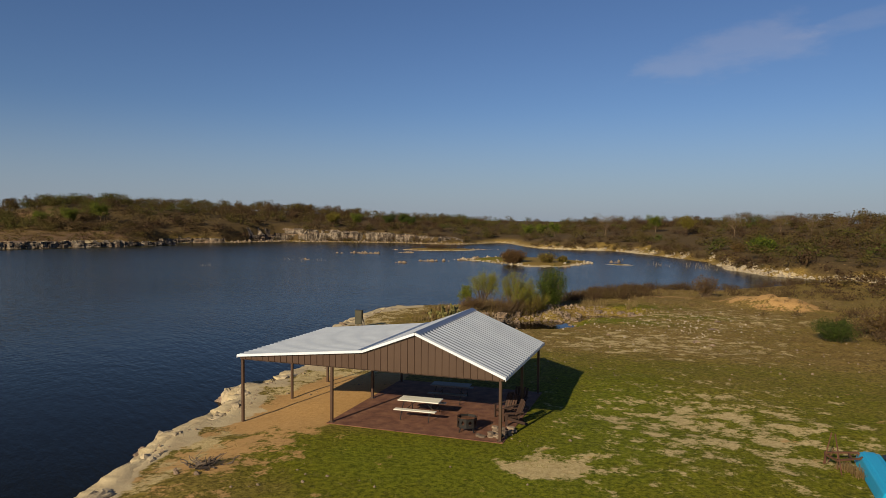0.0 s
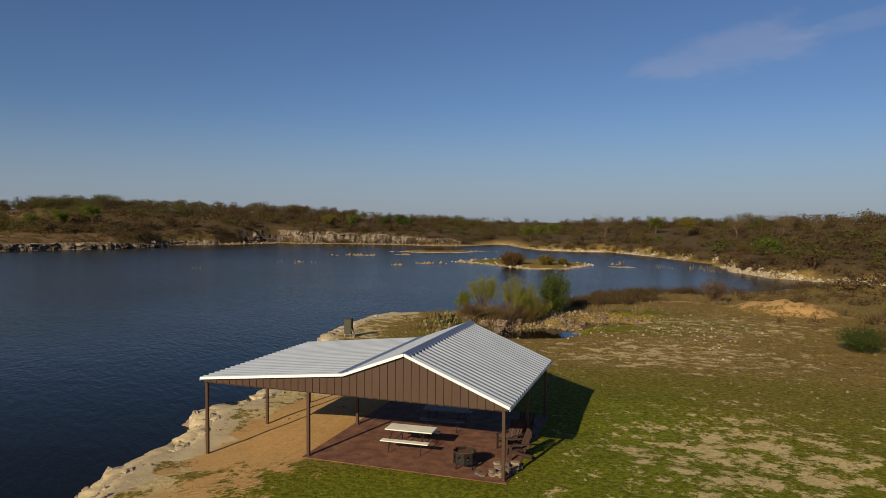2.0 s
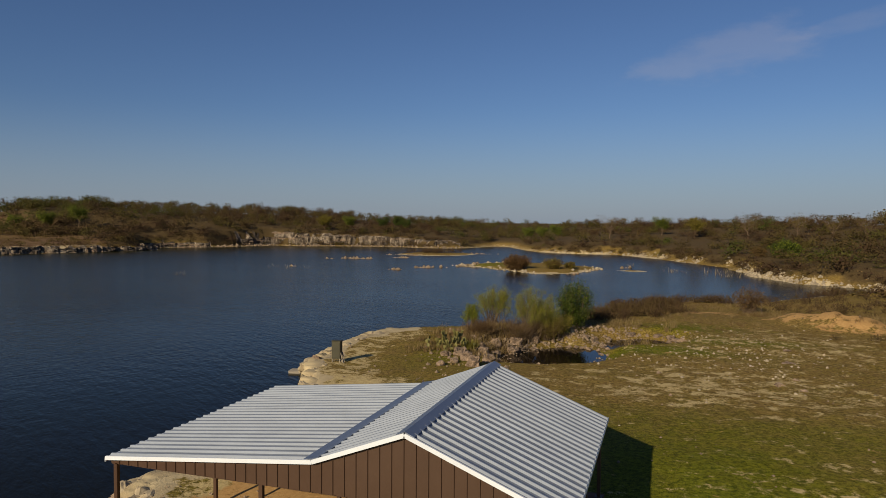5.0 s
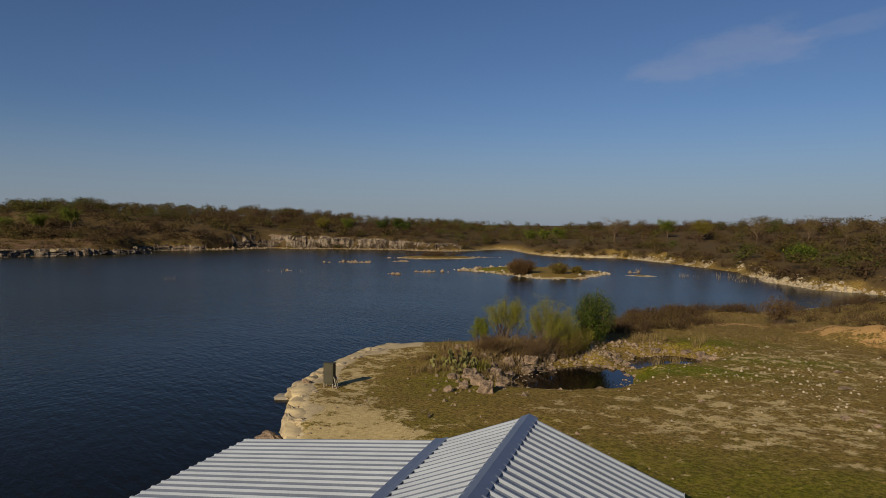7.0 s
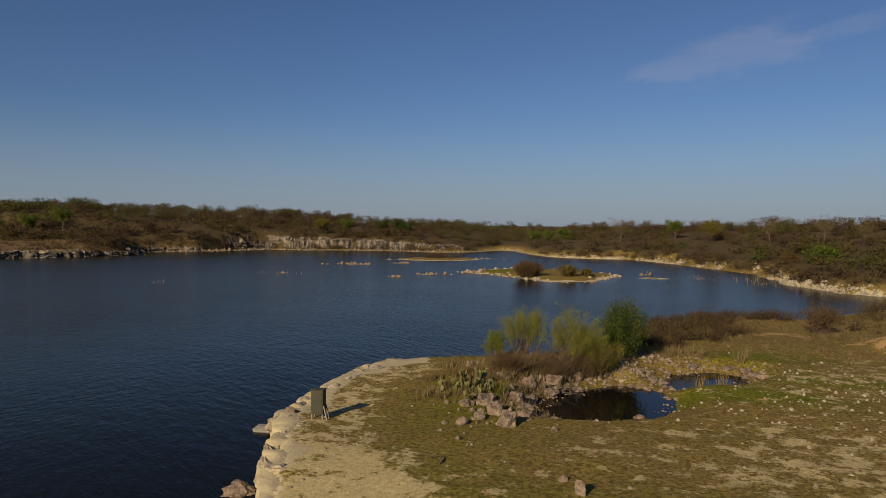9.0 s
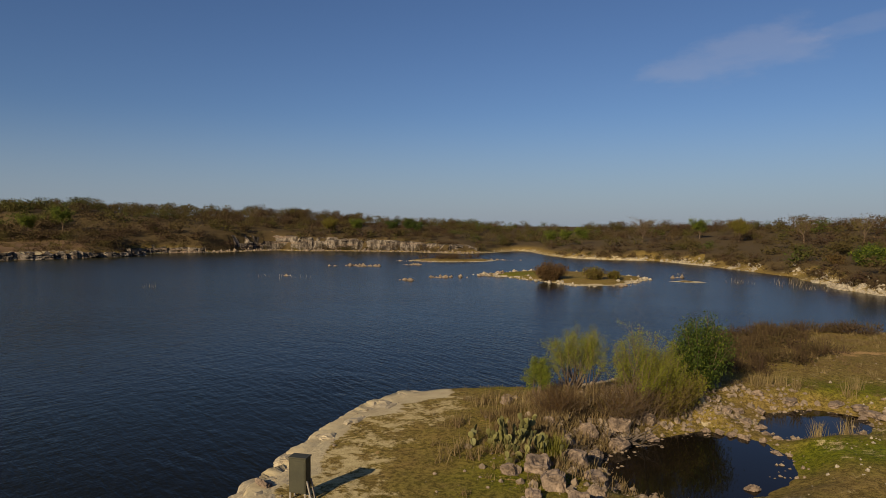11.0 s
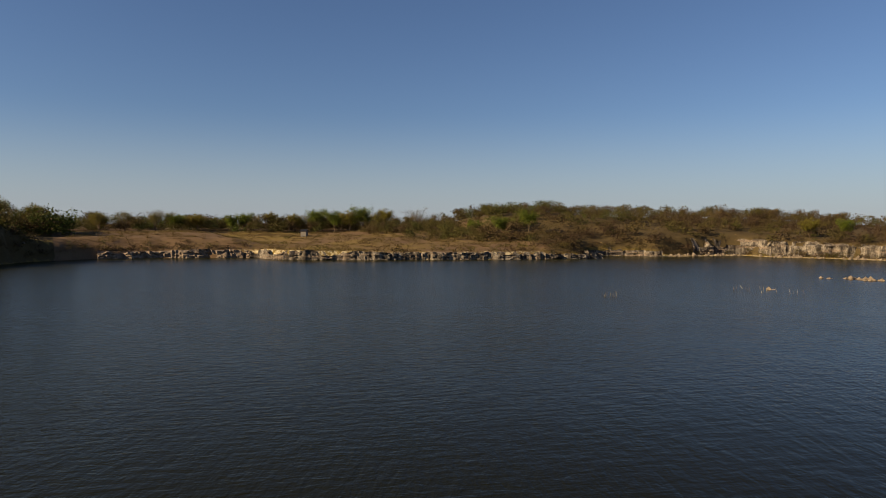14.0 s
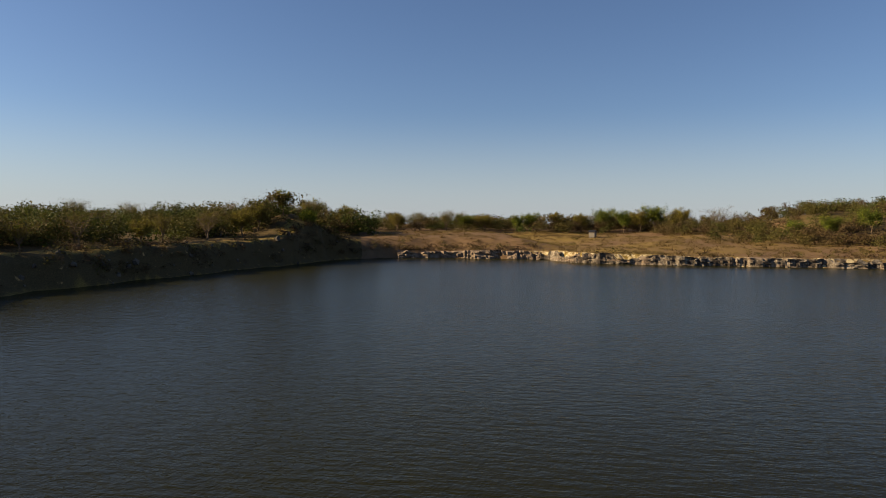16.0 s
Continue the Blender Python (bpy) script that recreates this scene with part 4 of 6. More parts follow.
def wall_along(name, label, line, pitch, offset, bottom, height, rows, jag, seed, inland, material, block=2.4, reach=1.2, layer=0.35):
    """A broken stone face along a shoreline (land to the left of its direction is negative offset)."""
    pts = np.array(line, float)
    seg = np.hypot(*np.diff(pts, axis=0).T)
    run = np.concatenate([[0], np.cumsum(seg)])
    n = int(run[-1] / pitch)
    s = np.linspace(0, run[-1], n)
    x, y = np.interp(s, run, pts[:, 0]), np.interp(s, run, pts[:, 1])
    k = max(3, int(2.0 / pitch))
    pad = lambda v: np.convolve(np.pad(v, k, mode="edge"), np.ones(2 * k + 1) / (2 * k + 1), "valid")
    x, y = pad(x), pad(y)
    tx, ty = np.gradient(x), np.gradient(y)
    ln = np.hypot(tx, ty) + 1e-9
    ox, oy = -ty / ln, tx / ln
    # which side is water
    hw, _ = land(x + 3 * ox, y + 3 * oy)
    hl, _ = land(x - 3 * ox, y - 3 * oy)
    if np.median(hw) > np.median(hl):
        ox, oy = -ox, -oy
    co = []
    top = height(x - reach * ox, y - reach * oy) if callable(height) else np.full(n, height)
    cell = np.floor(s / block + 0.35 * rough_noise(s, s * 0, 3.0, seed))
    shift = hash_noise(cell + 0.5, cell * 0 + seed, seed) * 0.6
    top = top + 0.45 * hash_noise(cell + 0.5, cell * 0 + 7, seed + 2) * min(1.0, jag) ** 2
    for r in range(rows + 2):
        f = min(r / (rows - 1), 1.0)
        z = bottom + (top - bottom) * f
        lay = layer * hash_noise(s / (block * 1.6), s * 0 + r * 3.7, seed + 5) + 0.3 * rough_noise(s, s * 0 + r * (0.5 + 4 * layer), block * 0.5, seed + 6) - 0.5 * np.maximum(rough_noise(s, s * 0 + 3, block * 1.2, seed + 8) - 0.35, 0) * 3
        out = offset + jag * (shift + lay) + jag * 0.35 * (1 - f)
        if r >= rows:
            ragged = 1 + 0.5 * rough_noise(s, s * 0 + 9, block * 1.5, seed + 11)
            out = offset - inland * (0.5 if r == rows else 1.0) * ragged - jag * 0.3
            z = level(x + ox * out, y + oy * out) + (0.02 if r == rows else -0.06)
        co.append(np.stack([x + ox * out, y + oy * out, z], 1))
    co = np.stack(co, 1)
    m = rows + 2
    ids = np.arange(n * m).reshape(n, m)
    quads = np.stack([ids[:-1, :-1], ids[1:, :-1], ids[1:, 1:], ids[:-1, 1:]], -1).reshape(-1, 4)
    cover = np.tile((1.4, 0.0, 0.4, 0.3), (n * m, 1)) if material is GROUND else None
    ob = link_arrays(name, co.reshape(-1, 3), quads, material, smooth=material is GROUND, cover=cover)
    return tagged(ob, label, "cliff", kind="structure")


wall_along("cliff_west", "broken pale limestone cliff at the water's edge", [(-160, 172)] + WEST_CLIFF[:7], 0.55, 0.5, WATER - 0.3, lambda x, y: np.clip(level(x, y), 0.3, 2.0), 7, 1.1, 3, 1.6, CLIFF_STONE, 1.7, 1.2, 0.12)
wall_along("cliff_north", "tall pale limestone cliff above a narrow beach", FAR_CLIFF[:8], 0.6, -4.4, WATER - 0.1, lambda x, y: np.clip(level(x - 0 * x, y + 7), 1.6, 2.7) - 2.6 * np.clip(rough_noise(x, y, 8.0, 5), 0, 0.9) - 1.3 * step(-112, -92, x), 8, 1.3, 9, 2.2, CLIFF_STONE, 2.2, 1.2, 0.12)
wall_along("cliff_notch", "dark broken limestone face in a corner of the lake", FAR_CLIFF[8:], 0.6, -0.3, WATER - 0.3, lambda x, y: np.clip(level(x, y), 0.6, 2.2), 6, 1.0, 13, 1.6, CLIFF_STONE, 2.0, 1.2, 0.15)
wall_along("cliff_corner", "brown broken bank in the corner of the lake", WEST_CLIFF[6:], 0.5, 0.4, WATER - 0.3, lambda x, y: np.clip(level(x, y), 0.3, 1.8), 7, 1.2, 23, 1.8, BOULDER, 1.6, 1.2, 0.2)
wall_along("ledge", "low layered limestone ledge along the near shore", NEAR_SHORE[2:], 0.16, 0.12, WATER - 0.3, lambda x, y: np.clip(level(x, y) + 0.02, -0.75, 0.15), 9, 0.32, 17, 1.0, GROUND, 0.9, 0.7)


# ---- stones ----
def rock_bm(seed, detail=3, cuts=13):
    """An angular boulder about one metre across, flat below."""
    r = random.Random(seed)
    bm = bmesh.new()
    bmesh.ops.create_icosphere(bm, subdivisions=detail, radius=0.5)
    for v in bm.verts:
        v.co *= 1 + 0.25 * noise.noise(v.co * 2.2 + Vector((seed * 3.1, 0, 0)))
    for _ in range(cuts):
        n = Vector((r.uniform(-1, 1), r.uniform(-1, 1), r.uniform(-0.4, 1))).normalized()
        d = r.uniform(0.22, 0.40)
        for v in bm.verts:
            over = v.co.dot(n) - d
            if over > 0:
                v.co -= n * over * 0.92
    for v in bm.verts:
        v.co += v.co.normalized() * (0.09 * noise.noise(v.co * 5 + Vector((0, seed, 0))) - 0.07 * abs(noise.noise(v.co * 8 + Vector((seed, 0, 0)))) + 0.04 * noise.noise(v.co * 15 + Vector((0, 0, seed))))
        v.co.z = max(v.co.z, -0.3) + 0.3
    return bm


def worn_bm(seed, detail=4):
    """A worn block about one metre across and high, with rounded corners and faint beds of stone, flat below."""
    r = random.Random(seed)
    bm = bmesh.new()
    bmesh.ops.create_icosphere(bm, subdivisions=detail, radius=1.0)
    turn = Matrix.Rotation(r.uniform(0, 6.28), 3, "Z") @ Matrix.Rotation(r.uniform(-0.3, 0.3), 3, "X")
    for v in bm.verts:
        p = turn @ v.co
        p = Vector([math.copysign(abs(c) ** 0.55, c) for c in p])
        p *= 0.5 / max(1.0, (abs(p.x) ** 4 + abs(p.y) ** 4 + abs(p.z) ** 4) ** 0.25)
        side = Vector((p.x, p.y, 0))
        lump = 0.16 * noise.noise(p * 2.4 + Vector((seed * 2.3, 0, 0))) + 0.07 * noise.noise(p * 6 + Vector((0, seed, 0))) + 0.03 * noise.noise(p * 14 + Vector((0, 0, seed)))
        bed = 0.05 * math.copysign(min(1.0, abs(2.2 * math.sin(p.z * 17 + 2 * noise.noise(p * 2)))), math.sin(p.z * 17 + 2 * noise.noise(p * 2)))
        crack = -0.10 * max(0.0, 1 - abs(noise.noise(p * 1.7 + Vector((seed, seed, 0)))) * 9)
        p += p.normalized() * (lump + crack) + side * bed
        v.co = p
        v.co.z = max(v.co.z, -0.3) + 0.3
    return bm


ROCK_MESHES = []
for k in range(7):
    ob = part("rock", rock_bm(k + 1, 4, 10), BOULDER)
    ROCK_MESHES.append(ob.data)
    bpy.data.objects.remove(ob)


def rock(x, y, size, label, z=None, rz=0.0, tilt=0.0, kind=0, group="boulders"):
    ob = new("rock", ROCK_MESHES[kind % len(ROCK_MESHES)])
    zz = ground_at(x, y) - 0.12 * size[2] if z is None else z
    ob.matrix_world = pose(x, y, zz, tilt, tilt * 0.4, rz) @ Matrix.Diagonal((*size, 1))
    return tagged(ob, label, "rock", group)


r = random.Random(4)
ROUND_MESHES = []
for k in range(6):
    ob = part("rock", worn_bm(k + 61), BOULDER)
    ROUND_MESHES.append(ob.data)
    bpy.data.objects.remove(ob)
for x, y, w, h in ((-10.2, 31.4, 1.8, 1.35), (-11.3, 29.6, 1.45, 0.8), (-10.4, 28.2, 1.2, 1.0), (-9.5, 26.3, 1.15, 1.1), (-9.3, 29.7, 1.25, 0.5), (-11.4, 25.8, 0.8, 0.45), (-12.1, 28.9, 0.9, 0.55), (-10.9, 27.0, 0.8, 0.5), (-9.0, 27.9, 0.8, 0.55), (-9.7, 33.2, 1.1, 0.75), (-10.7, 33.0, 1.2, 0.8), (-11.6, 31.2, 0.8, 0.5), (-8.9, 35.2, 1.3, 0.8), (-10.2, 35.0, 1.2, 0.9), (-9.1, 36.8, 1.4, 0.9), (-7.9, 38.5, 1.0, 0.7), (-11.7, 34.6, 0.8, 0.5), (-6.9, 40.4, 1.0, 0.5), (-4.3, 41.4, 0.9, 0.45), (-3.7, 42.4, 0.8, 0.4), (-5.2, 41.9, 0.7, 0.5), (-2.6, 45.0, 0.8, 0.4), (-14.4, 37.6, 0.9, 0.6)):
    ob = new("rock", r.choice(ROUND_MESHES))
    ob.matrix_world = pose(x, y, ground_at(x, y) - 0.14 * h, r.uniform(-22, 22), r.uniform(-22, 22), r.uniform(0, 360)) @ Matrix.Diagonal((0.68 * w, 0.68 * w * r.uniform(0.65, 0.95), 0.85 * h, 1))
    tagged(ob, "tan limestone boulder in the rubble beside the pond", "rock", "pond boulders")
for x, y, w, h in ((-20.0, 38.7, 1.8, 0.75), (-19.9, 25.6, 0.7, 0.5), (-19.4, 24.9, 0.9, 0.4), (-20.7, 30.6, 1.2, 0.5), (-20.6, 34.6, 1.3, 0.5), (-16.1, 5.0, 1.3, 0.6), (-15.6, 5.9, 1.0, 0.5), (-13.6, -3.5, 1.4, 0.6), (-14.7, 14.2, 1.2, 0.5)):
    rock(x, y, (w, w * r.uniform(0.6, 0.85), h * 1.3), "pale limestone block on the rim of the shore", z=ground_at(x, y) - 0.15 if ground_at(x, y) > -1 else WATER - 0.1, rz=r.uniform(0, 360), tilt=r.uniform(-6, 6), kind=r.randrange(7), group="rim blocks")
RIM_MESHES = []
for k in range(5):
    ob = part("rock", worn_bm(k + 21), RIM_STONE)
    RIM_MESHES.append(ob.data)
    bpy.data.objects.remove(ob)
for (ax, ay), (bx, by) in zip(NEAR_SHORE[3:], NEAR_SHORE[4:]):
    for t in (0.15, 0.5, 0.8):
        if r.random() < 0.5:
            continue
        x, y = ax + (bx - ax) * t + r.uniform(0.20, 0.75), ay + (by - ay) * t + r.uniform(-0.2, 0.2)
        ob = new("rock", r.choice(RIM_MESHES))
        w = r.uniform(1.0, 2.4)
        top = min(max(ground_at(x + 0.8, y), -0.8), 0.0)
        h = r.uniform(0.9, 1.3)
        ob.matrix_world = pose(x, y, top - 0.80 * h + r.uniform(-0.10, 0.05), r.uniform(-3, 3), r.uniform(-3, 3), math.degrees(math.atan2(by - ay, bx - ax)) + r.uniform(-20, 20)) @ Matrix.Diagonal((w, w * r.uniform(0.55, 0.8), h, 1))
        tagged(ob, "pale layered limestone block at the lip of the ledge", "rock", "ledge blocks")
rock(-17.4, 17.9, (1.75, 1.05, 1.0), "pale boulder standing in the lake beside the ledge", z=WATER - 0.3, rz=20, kind=2)
rock(-5.3, 19.1, (0.42, 0.38, 0.85), "upright pale limestone block on the sandy grass", rz=15, kind=1)
rock(-6.0, 20.2, (0.45, 0.35, 0.35), "small pale limestone block on the sandy grass", rz=60, kind=3)
rock(-3.8, 20.2, (0.22, 0.2, 0.2), "small white stone in the grass", kind=4)
for x, y, w in ((9.3, 33.9, 1.5), (9.9, 38.5, 1.1), (7.8, 27.0, 0.9), (8.8, 25.9, 0.9), (8.9, 28.7, 0.6), (1.5, 28.3, 0.6), (-14.6, 39.1, 0.9), (-12.0, 40.8, 0.9), (2.1, 22.4, 0.35), (7.7, 26.6, 0.5)):
    rock(x, y, (w * 0.7, w * 0.42, 0.22), "flat limestone slab lying in the short grass", rz=r.uniform(-30, 30), kind=r.randrange(7), group="slabs in the grass")
for k in range(34):
    a = r.uniform(0, 1)
    i = r.randrange(len(POND_EAST) + len(POND_WEST))
    poly = POND_EAST if i < len(POND_EAST) else POND_WEST
    p, q = poly[i % len(poly)], poly[(i + 1) % len(poly)]
    x, y = p[0] + (q[0] - p[0]) * a + r.uniform(-0.3, 0.3), p[1] + (q[1] - p[1]) * a + r.uniform(-0.3, 0.3)
    if y < 34 and x > -8:
        continue
    w = r.uniform(0.3, 0.85)
    rock(x, y, (w, w * 0.75, w * 0.5), "pale stone at the edge of the pond", z=max(ground_at(x, y), -1.12) - 0.04, rz=r.uniform(0, 360), kind=r.randrange(7), group="pond edge stones")
for x, y, w in ((2.7, 44.4, 1.3), (3.1, 43.6, 1.1), (2.2, 45.3, 1.2), (1.2, 45.6, 0.9), (-1.0, 45.3, 0.9)):
    ob = new("rock", r.choice(ROUND_MESHES))
    ob.matrix_world = pose(x, y, ground_at(x, y) - 0.08, 4, -5, r.uniform(0, 360)) @ Matrix.Diagonal((w, w * 0.6, 0.32, 1))
    tagged(ob, "flat tan limestone slab at the end of the pond", "rock", "pond boulders")
for x, y, w in ((-4.0, 32.3, 0.75), (-2.4, 38.9, 0.6), (-3.0, 38.4, 0.45)):
    rock(x, y, (w, w * 0.6, 0.45), "white stone standing in the pond", z=-1.12, rz=20, kind=5, group="pond edge stones")


def stone_template(seed):
    bm = rock_bm(seed, 1, 5)
    bmesh.ops.triangulate(bm, faces=bm.faces)
    bm.verts.ensure_lookup_table()
    tri = np.array([[tuple(v.co) for v in f.verts] for f in bm.faces])
    bm.free()
    return tri


STONE_TEMPLATES = [stone_template(40 + k) for k in range(4)]
CHIPS = pieces("stone_chips", (0.085, 0.058, 0.037), (0.28, 0.205, 0.135), 6.0)
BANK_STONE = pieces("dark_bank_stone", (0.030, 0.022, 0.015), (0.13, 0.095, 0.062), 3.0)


def strew(name, label, x, y, size, seed, material=CHIPS, sink=0.15, floor=None):
    """Uncounted stones on the ground."""
    g = np.random.default_rng(seed)
    z = level(x, y)
    if floor is not None:
        z = np.maximum(z, floor)
    co = []
    pick = g.integers(0, 4, len(x))
    for k, tri in enumerate(STONE_TEMPLATES):
        sel = np.where(pick == k)[0]
        a = g.random(len(sel)) * 6.283
        c, s = np.cos(a)[:, None, None], np.sin(a)[:, None, None]
        w = size[sel][:, None, None]
        px, py, pz = tri[None, ..., 0], tri[None, ..., 1], tri[None, ..., 2]
        fl = (0.5 + 0.5 * g.random(len(sel)))[:, None, None]
        p = np.stack([(px * c - py * s) * w + x[sel][:, None, None], (px * s + py * c) * w * 0.8 + y[sel][:, None, None], pz * w * fl - sink * w + z[sel][:, None, None]], -1)
        co.append(p.reshape(-1, 3))
    co = np.concatenate(co)
    return tagged(link_arrays(name, co, np.arange(len(co)).reshape(-1, 3), material), label, "stones", kind="stuff")


def along(line, n, spread, g, shift=0.0):
    pts = np.array(line, float)
    run = np.concatenate([[0], np.cumsum(np.hypot(*np.diff(pts, axis=0).T))])
    s = g.random(n) * run[-1]
    return np.interp(s, run, pts[:, 0]) + g.normal(size=n) * spread, np.interp(s, run, pts[:, 1]) + g.normal(size=n) * spread + shift


g = np.random.default_rng(77)
# rubble round the pond and under the willows
x, y = np.concatenate([g.normal(-9.8, 1.5, 1900), g.normal(-6.3, 2.0, 900), g.normal(-2.0, 2.6, 420)]), np.concatenate([g.normal(34.5, 3.2, 1900), g.normal(40.6, 1.4, 900), g.normal(44.9, 0.8, 420)])
keep = level(x, y) > -0.9
strew("rubble", "tan limestone rubble heaped beside the pond", x[keep], y[keep], 0.06 + 0.42 * g.random(keep.sum()) ** 3.6, 1)
pond_line = np.concatenate([np.array(POND_WEST + POND_WEST[:1]), np.array(POND_EAST + POND_EAST[:1])])
x, y = along(pond_line, 420, 0.35, g)
keep = (level(x, y) > -1.2) & ((y > 33.6) | (x < -7))
strew("pond_gravel", "pale stones round the edge of the pond", x[keep], y[keep], 0.08 + 0.26 * g.random(keep.sum()) ** 2, 2, floor=-1.06)
# beach shingle on the north side of the point
x, y = along(NORTH_SHORE[:6], 700, 0.55, g)
keep = level(x, y) > -1.3
strew("shingle", "pale shingle along the little beach", x[keep], y[keep], 0.06 + 0.22 * g.random(keep.sum()) ** 2.5, 3, floor=-1.22)
x, y = along(NEAR_SHORE[2:], 420, 0.7, g)
keep = level(x, y) > -1.25
strew("ledge_stones", "pale broken limestone along the near ledge", x[keep], y[keep], 0.04 + 0.2 * g.random(keep.sum()) ** 3, 9, floor=-1.3)
# boulders along the far banks
BANK_PALE = pieces("pale_bank_stone", (0.17, 0.135, 0.09), (0.40, 0.33, 0.235), 4.0)
x, y = along(EAST_BANK[:12], 4200, 1.5, g)
keep = (level(x, y) > -1.25) & (level(x, y) < 0.7) & (rough_noise(x, y, 12, 79) > -0.4)
strew("bank_stones", "pale limestone boulders strewn along the far bank", x[keep], y[keep], 0.20 + 0.85 * g.random(keep.sum()) ** 3, 4, BANK_PALE, floor=-1.25)
x, y = along(FAR_CLIFF[:9], 700, 1.5, g)
keep = level(x, y) > -1.25
strew("cliff_foot_stones", "fallen pale blocks at the foot of the far cliff", x[keep], y[keep], 0.4 + 1.6 * g.random(keep.sum()) ** 3, 5)
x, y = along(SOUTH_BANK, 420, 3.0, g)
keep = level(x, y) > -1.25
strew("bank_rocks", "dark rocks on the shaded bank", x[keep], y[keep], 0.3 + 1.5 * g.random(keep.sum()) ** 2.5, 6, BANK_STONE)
# stones that break the surface of the lake
lake_rows = [((-83.5, 147.5), (-82.5, 148.2), 6), ((-81.5, 151), (-79.0, 151), 10), ((-78.3, 149.6), (-73.2, 151.5), 34), ((-69.8, 159), (-66, 161), 16), ((-52.8, 116.3), (-50.8, 116.0), 7), ((-50.0, 123.8), (-44.0, 127.0), 22), ((-42.5, 131.5), (-39.0, 134.0), 16), ((-77.2, 117.6), (-75.8, 117.4), 6), ((-62, 190), (-52, 192), 14), ((-16.5, 117.5), (-13.5, 119.5), 8), ((-8.0, 140.0), (-6.0, 141.0), 4), ((-79.0, 176.0), (-68.0, 174.5), 26), ((-55.0, 191.0), (-49.0, 193.5), 9)]
xs, ys = [], []
for (ax, ay), (bx, by), n in lake_rows:
    t = g.random(n)
    xs.append(ax + (bx - ax) * t + g.normal(size=n) * 0.35)
    ys.append(ay + (by - ay) * t + g.normal(size=n) * 0.35)
x, y = np.concatenate(xs), np.concatenate(ys)
strew("lake_stones", "pale limestone blocks that break the lake surface", x, y, 0.5 + 1.0 * g.random(len(x)) ** 1.5, 7, floor=WATER - 0.12)
# chippings in the grass
x, y = g.uniform(-16, 24, 2600), g.uniform(-8, 58, 2600)
keep = (level(x, y) > -0.9) & (rough_noise(x, y, 7, 99) + 0.5 * g.random(2600) > 0.35) & ~((x > -7.6) & (x < 0.3) & (y > -0.4) & (y < 8.2))
strew("chippings", "small pale stones scattered in the grass", x[keep], y[keep], 0.04 + 0.16 * g.random(keep.sum()) ** 3, 8)


# pale chips that lie thick in the thin grass beyond the pond
x, y = g.normal(6.0, 4.5, 900), g.normal(37.0, 6.0, 900)
keep = (level(x, y) > -0.7) & (rough_noise(x, y, 5, 98) + 0.5 * g.random(900) > 0.1)
strew("pale_chips", "pale limestone chips lying thick in thin grass", x[keep], y[keep], 0.05 + 0.22 * g.random(keep.sum()) ** 3, 12, BANK_PALE)
# stones round the islands
x, y = along(ISLAND + ISLAND[:1], 300, 0.7, g)
keep = (level(x, y) > -1.5) & (rough_noise(x, y, 8, 94) > -0.2)
strew("island_stones", "pale limestone blocks round the island", x[keep], y[keep], 0.3 + 0.8 * g.random(keep.sum()) ** 2, 13, BANK_PALE, floor=-1.3)


# ---- grass ----
STRAW = tinted("grass_blades", [(0.0, (0.27, 0.195, 0.085)), (0.25, (0.150, 0.096, 0.044)), (0.45, (0.17, 0.125, 0.040)), (0.7, (0.175, 0.155, 0.024)), (1.0, (0.105, 0.115, 0.014))])


def blades(rng, count, spread, lean):
    a = rng.random(count) * 6.283
    root = np.stack([rng.normal(size=count) * spread, rng.normal(size=count) * spread, np.zeros(count)], 1)
    h = 0.55 + 0.45 * rng.random(count)
    tip = root + np.stack([np.cos(a) * lean * h, np.sin(a) * lean * h, h], 1)
    side = np.stack([-np.sin(a), np.cos(a), 0 * a], 1) * 0.03
    return np.stack([root - side, root + side, tip + side * 0.2, tip - side * 0.2], 1)


GRASS_TEMPLATES = [blades(rng, 9, 0.38, 0.55) for _ in range(4)] + [blades(rng, 22, 0.30, 0.55) for _ in range(3)]


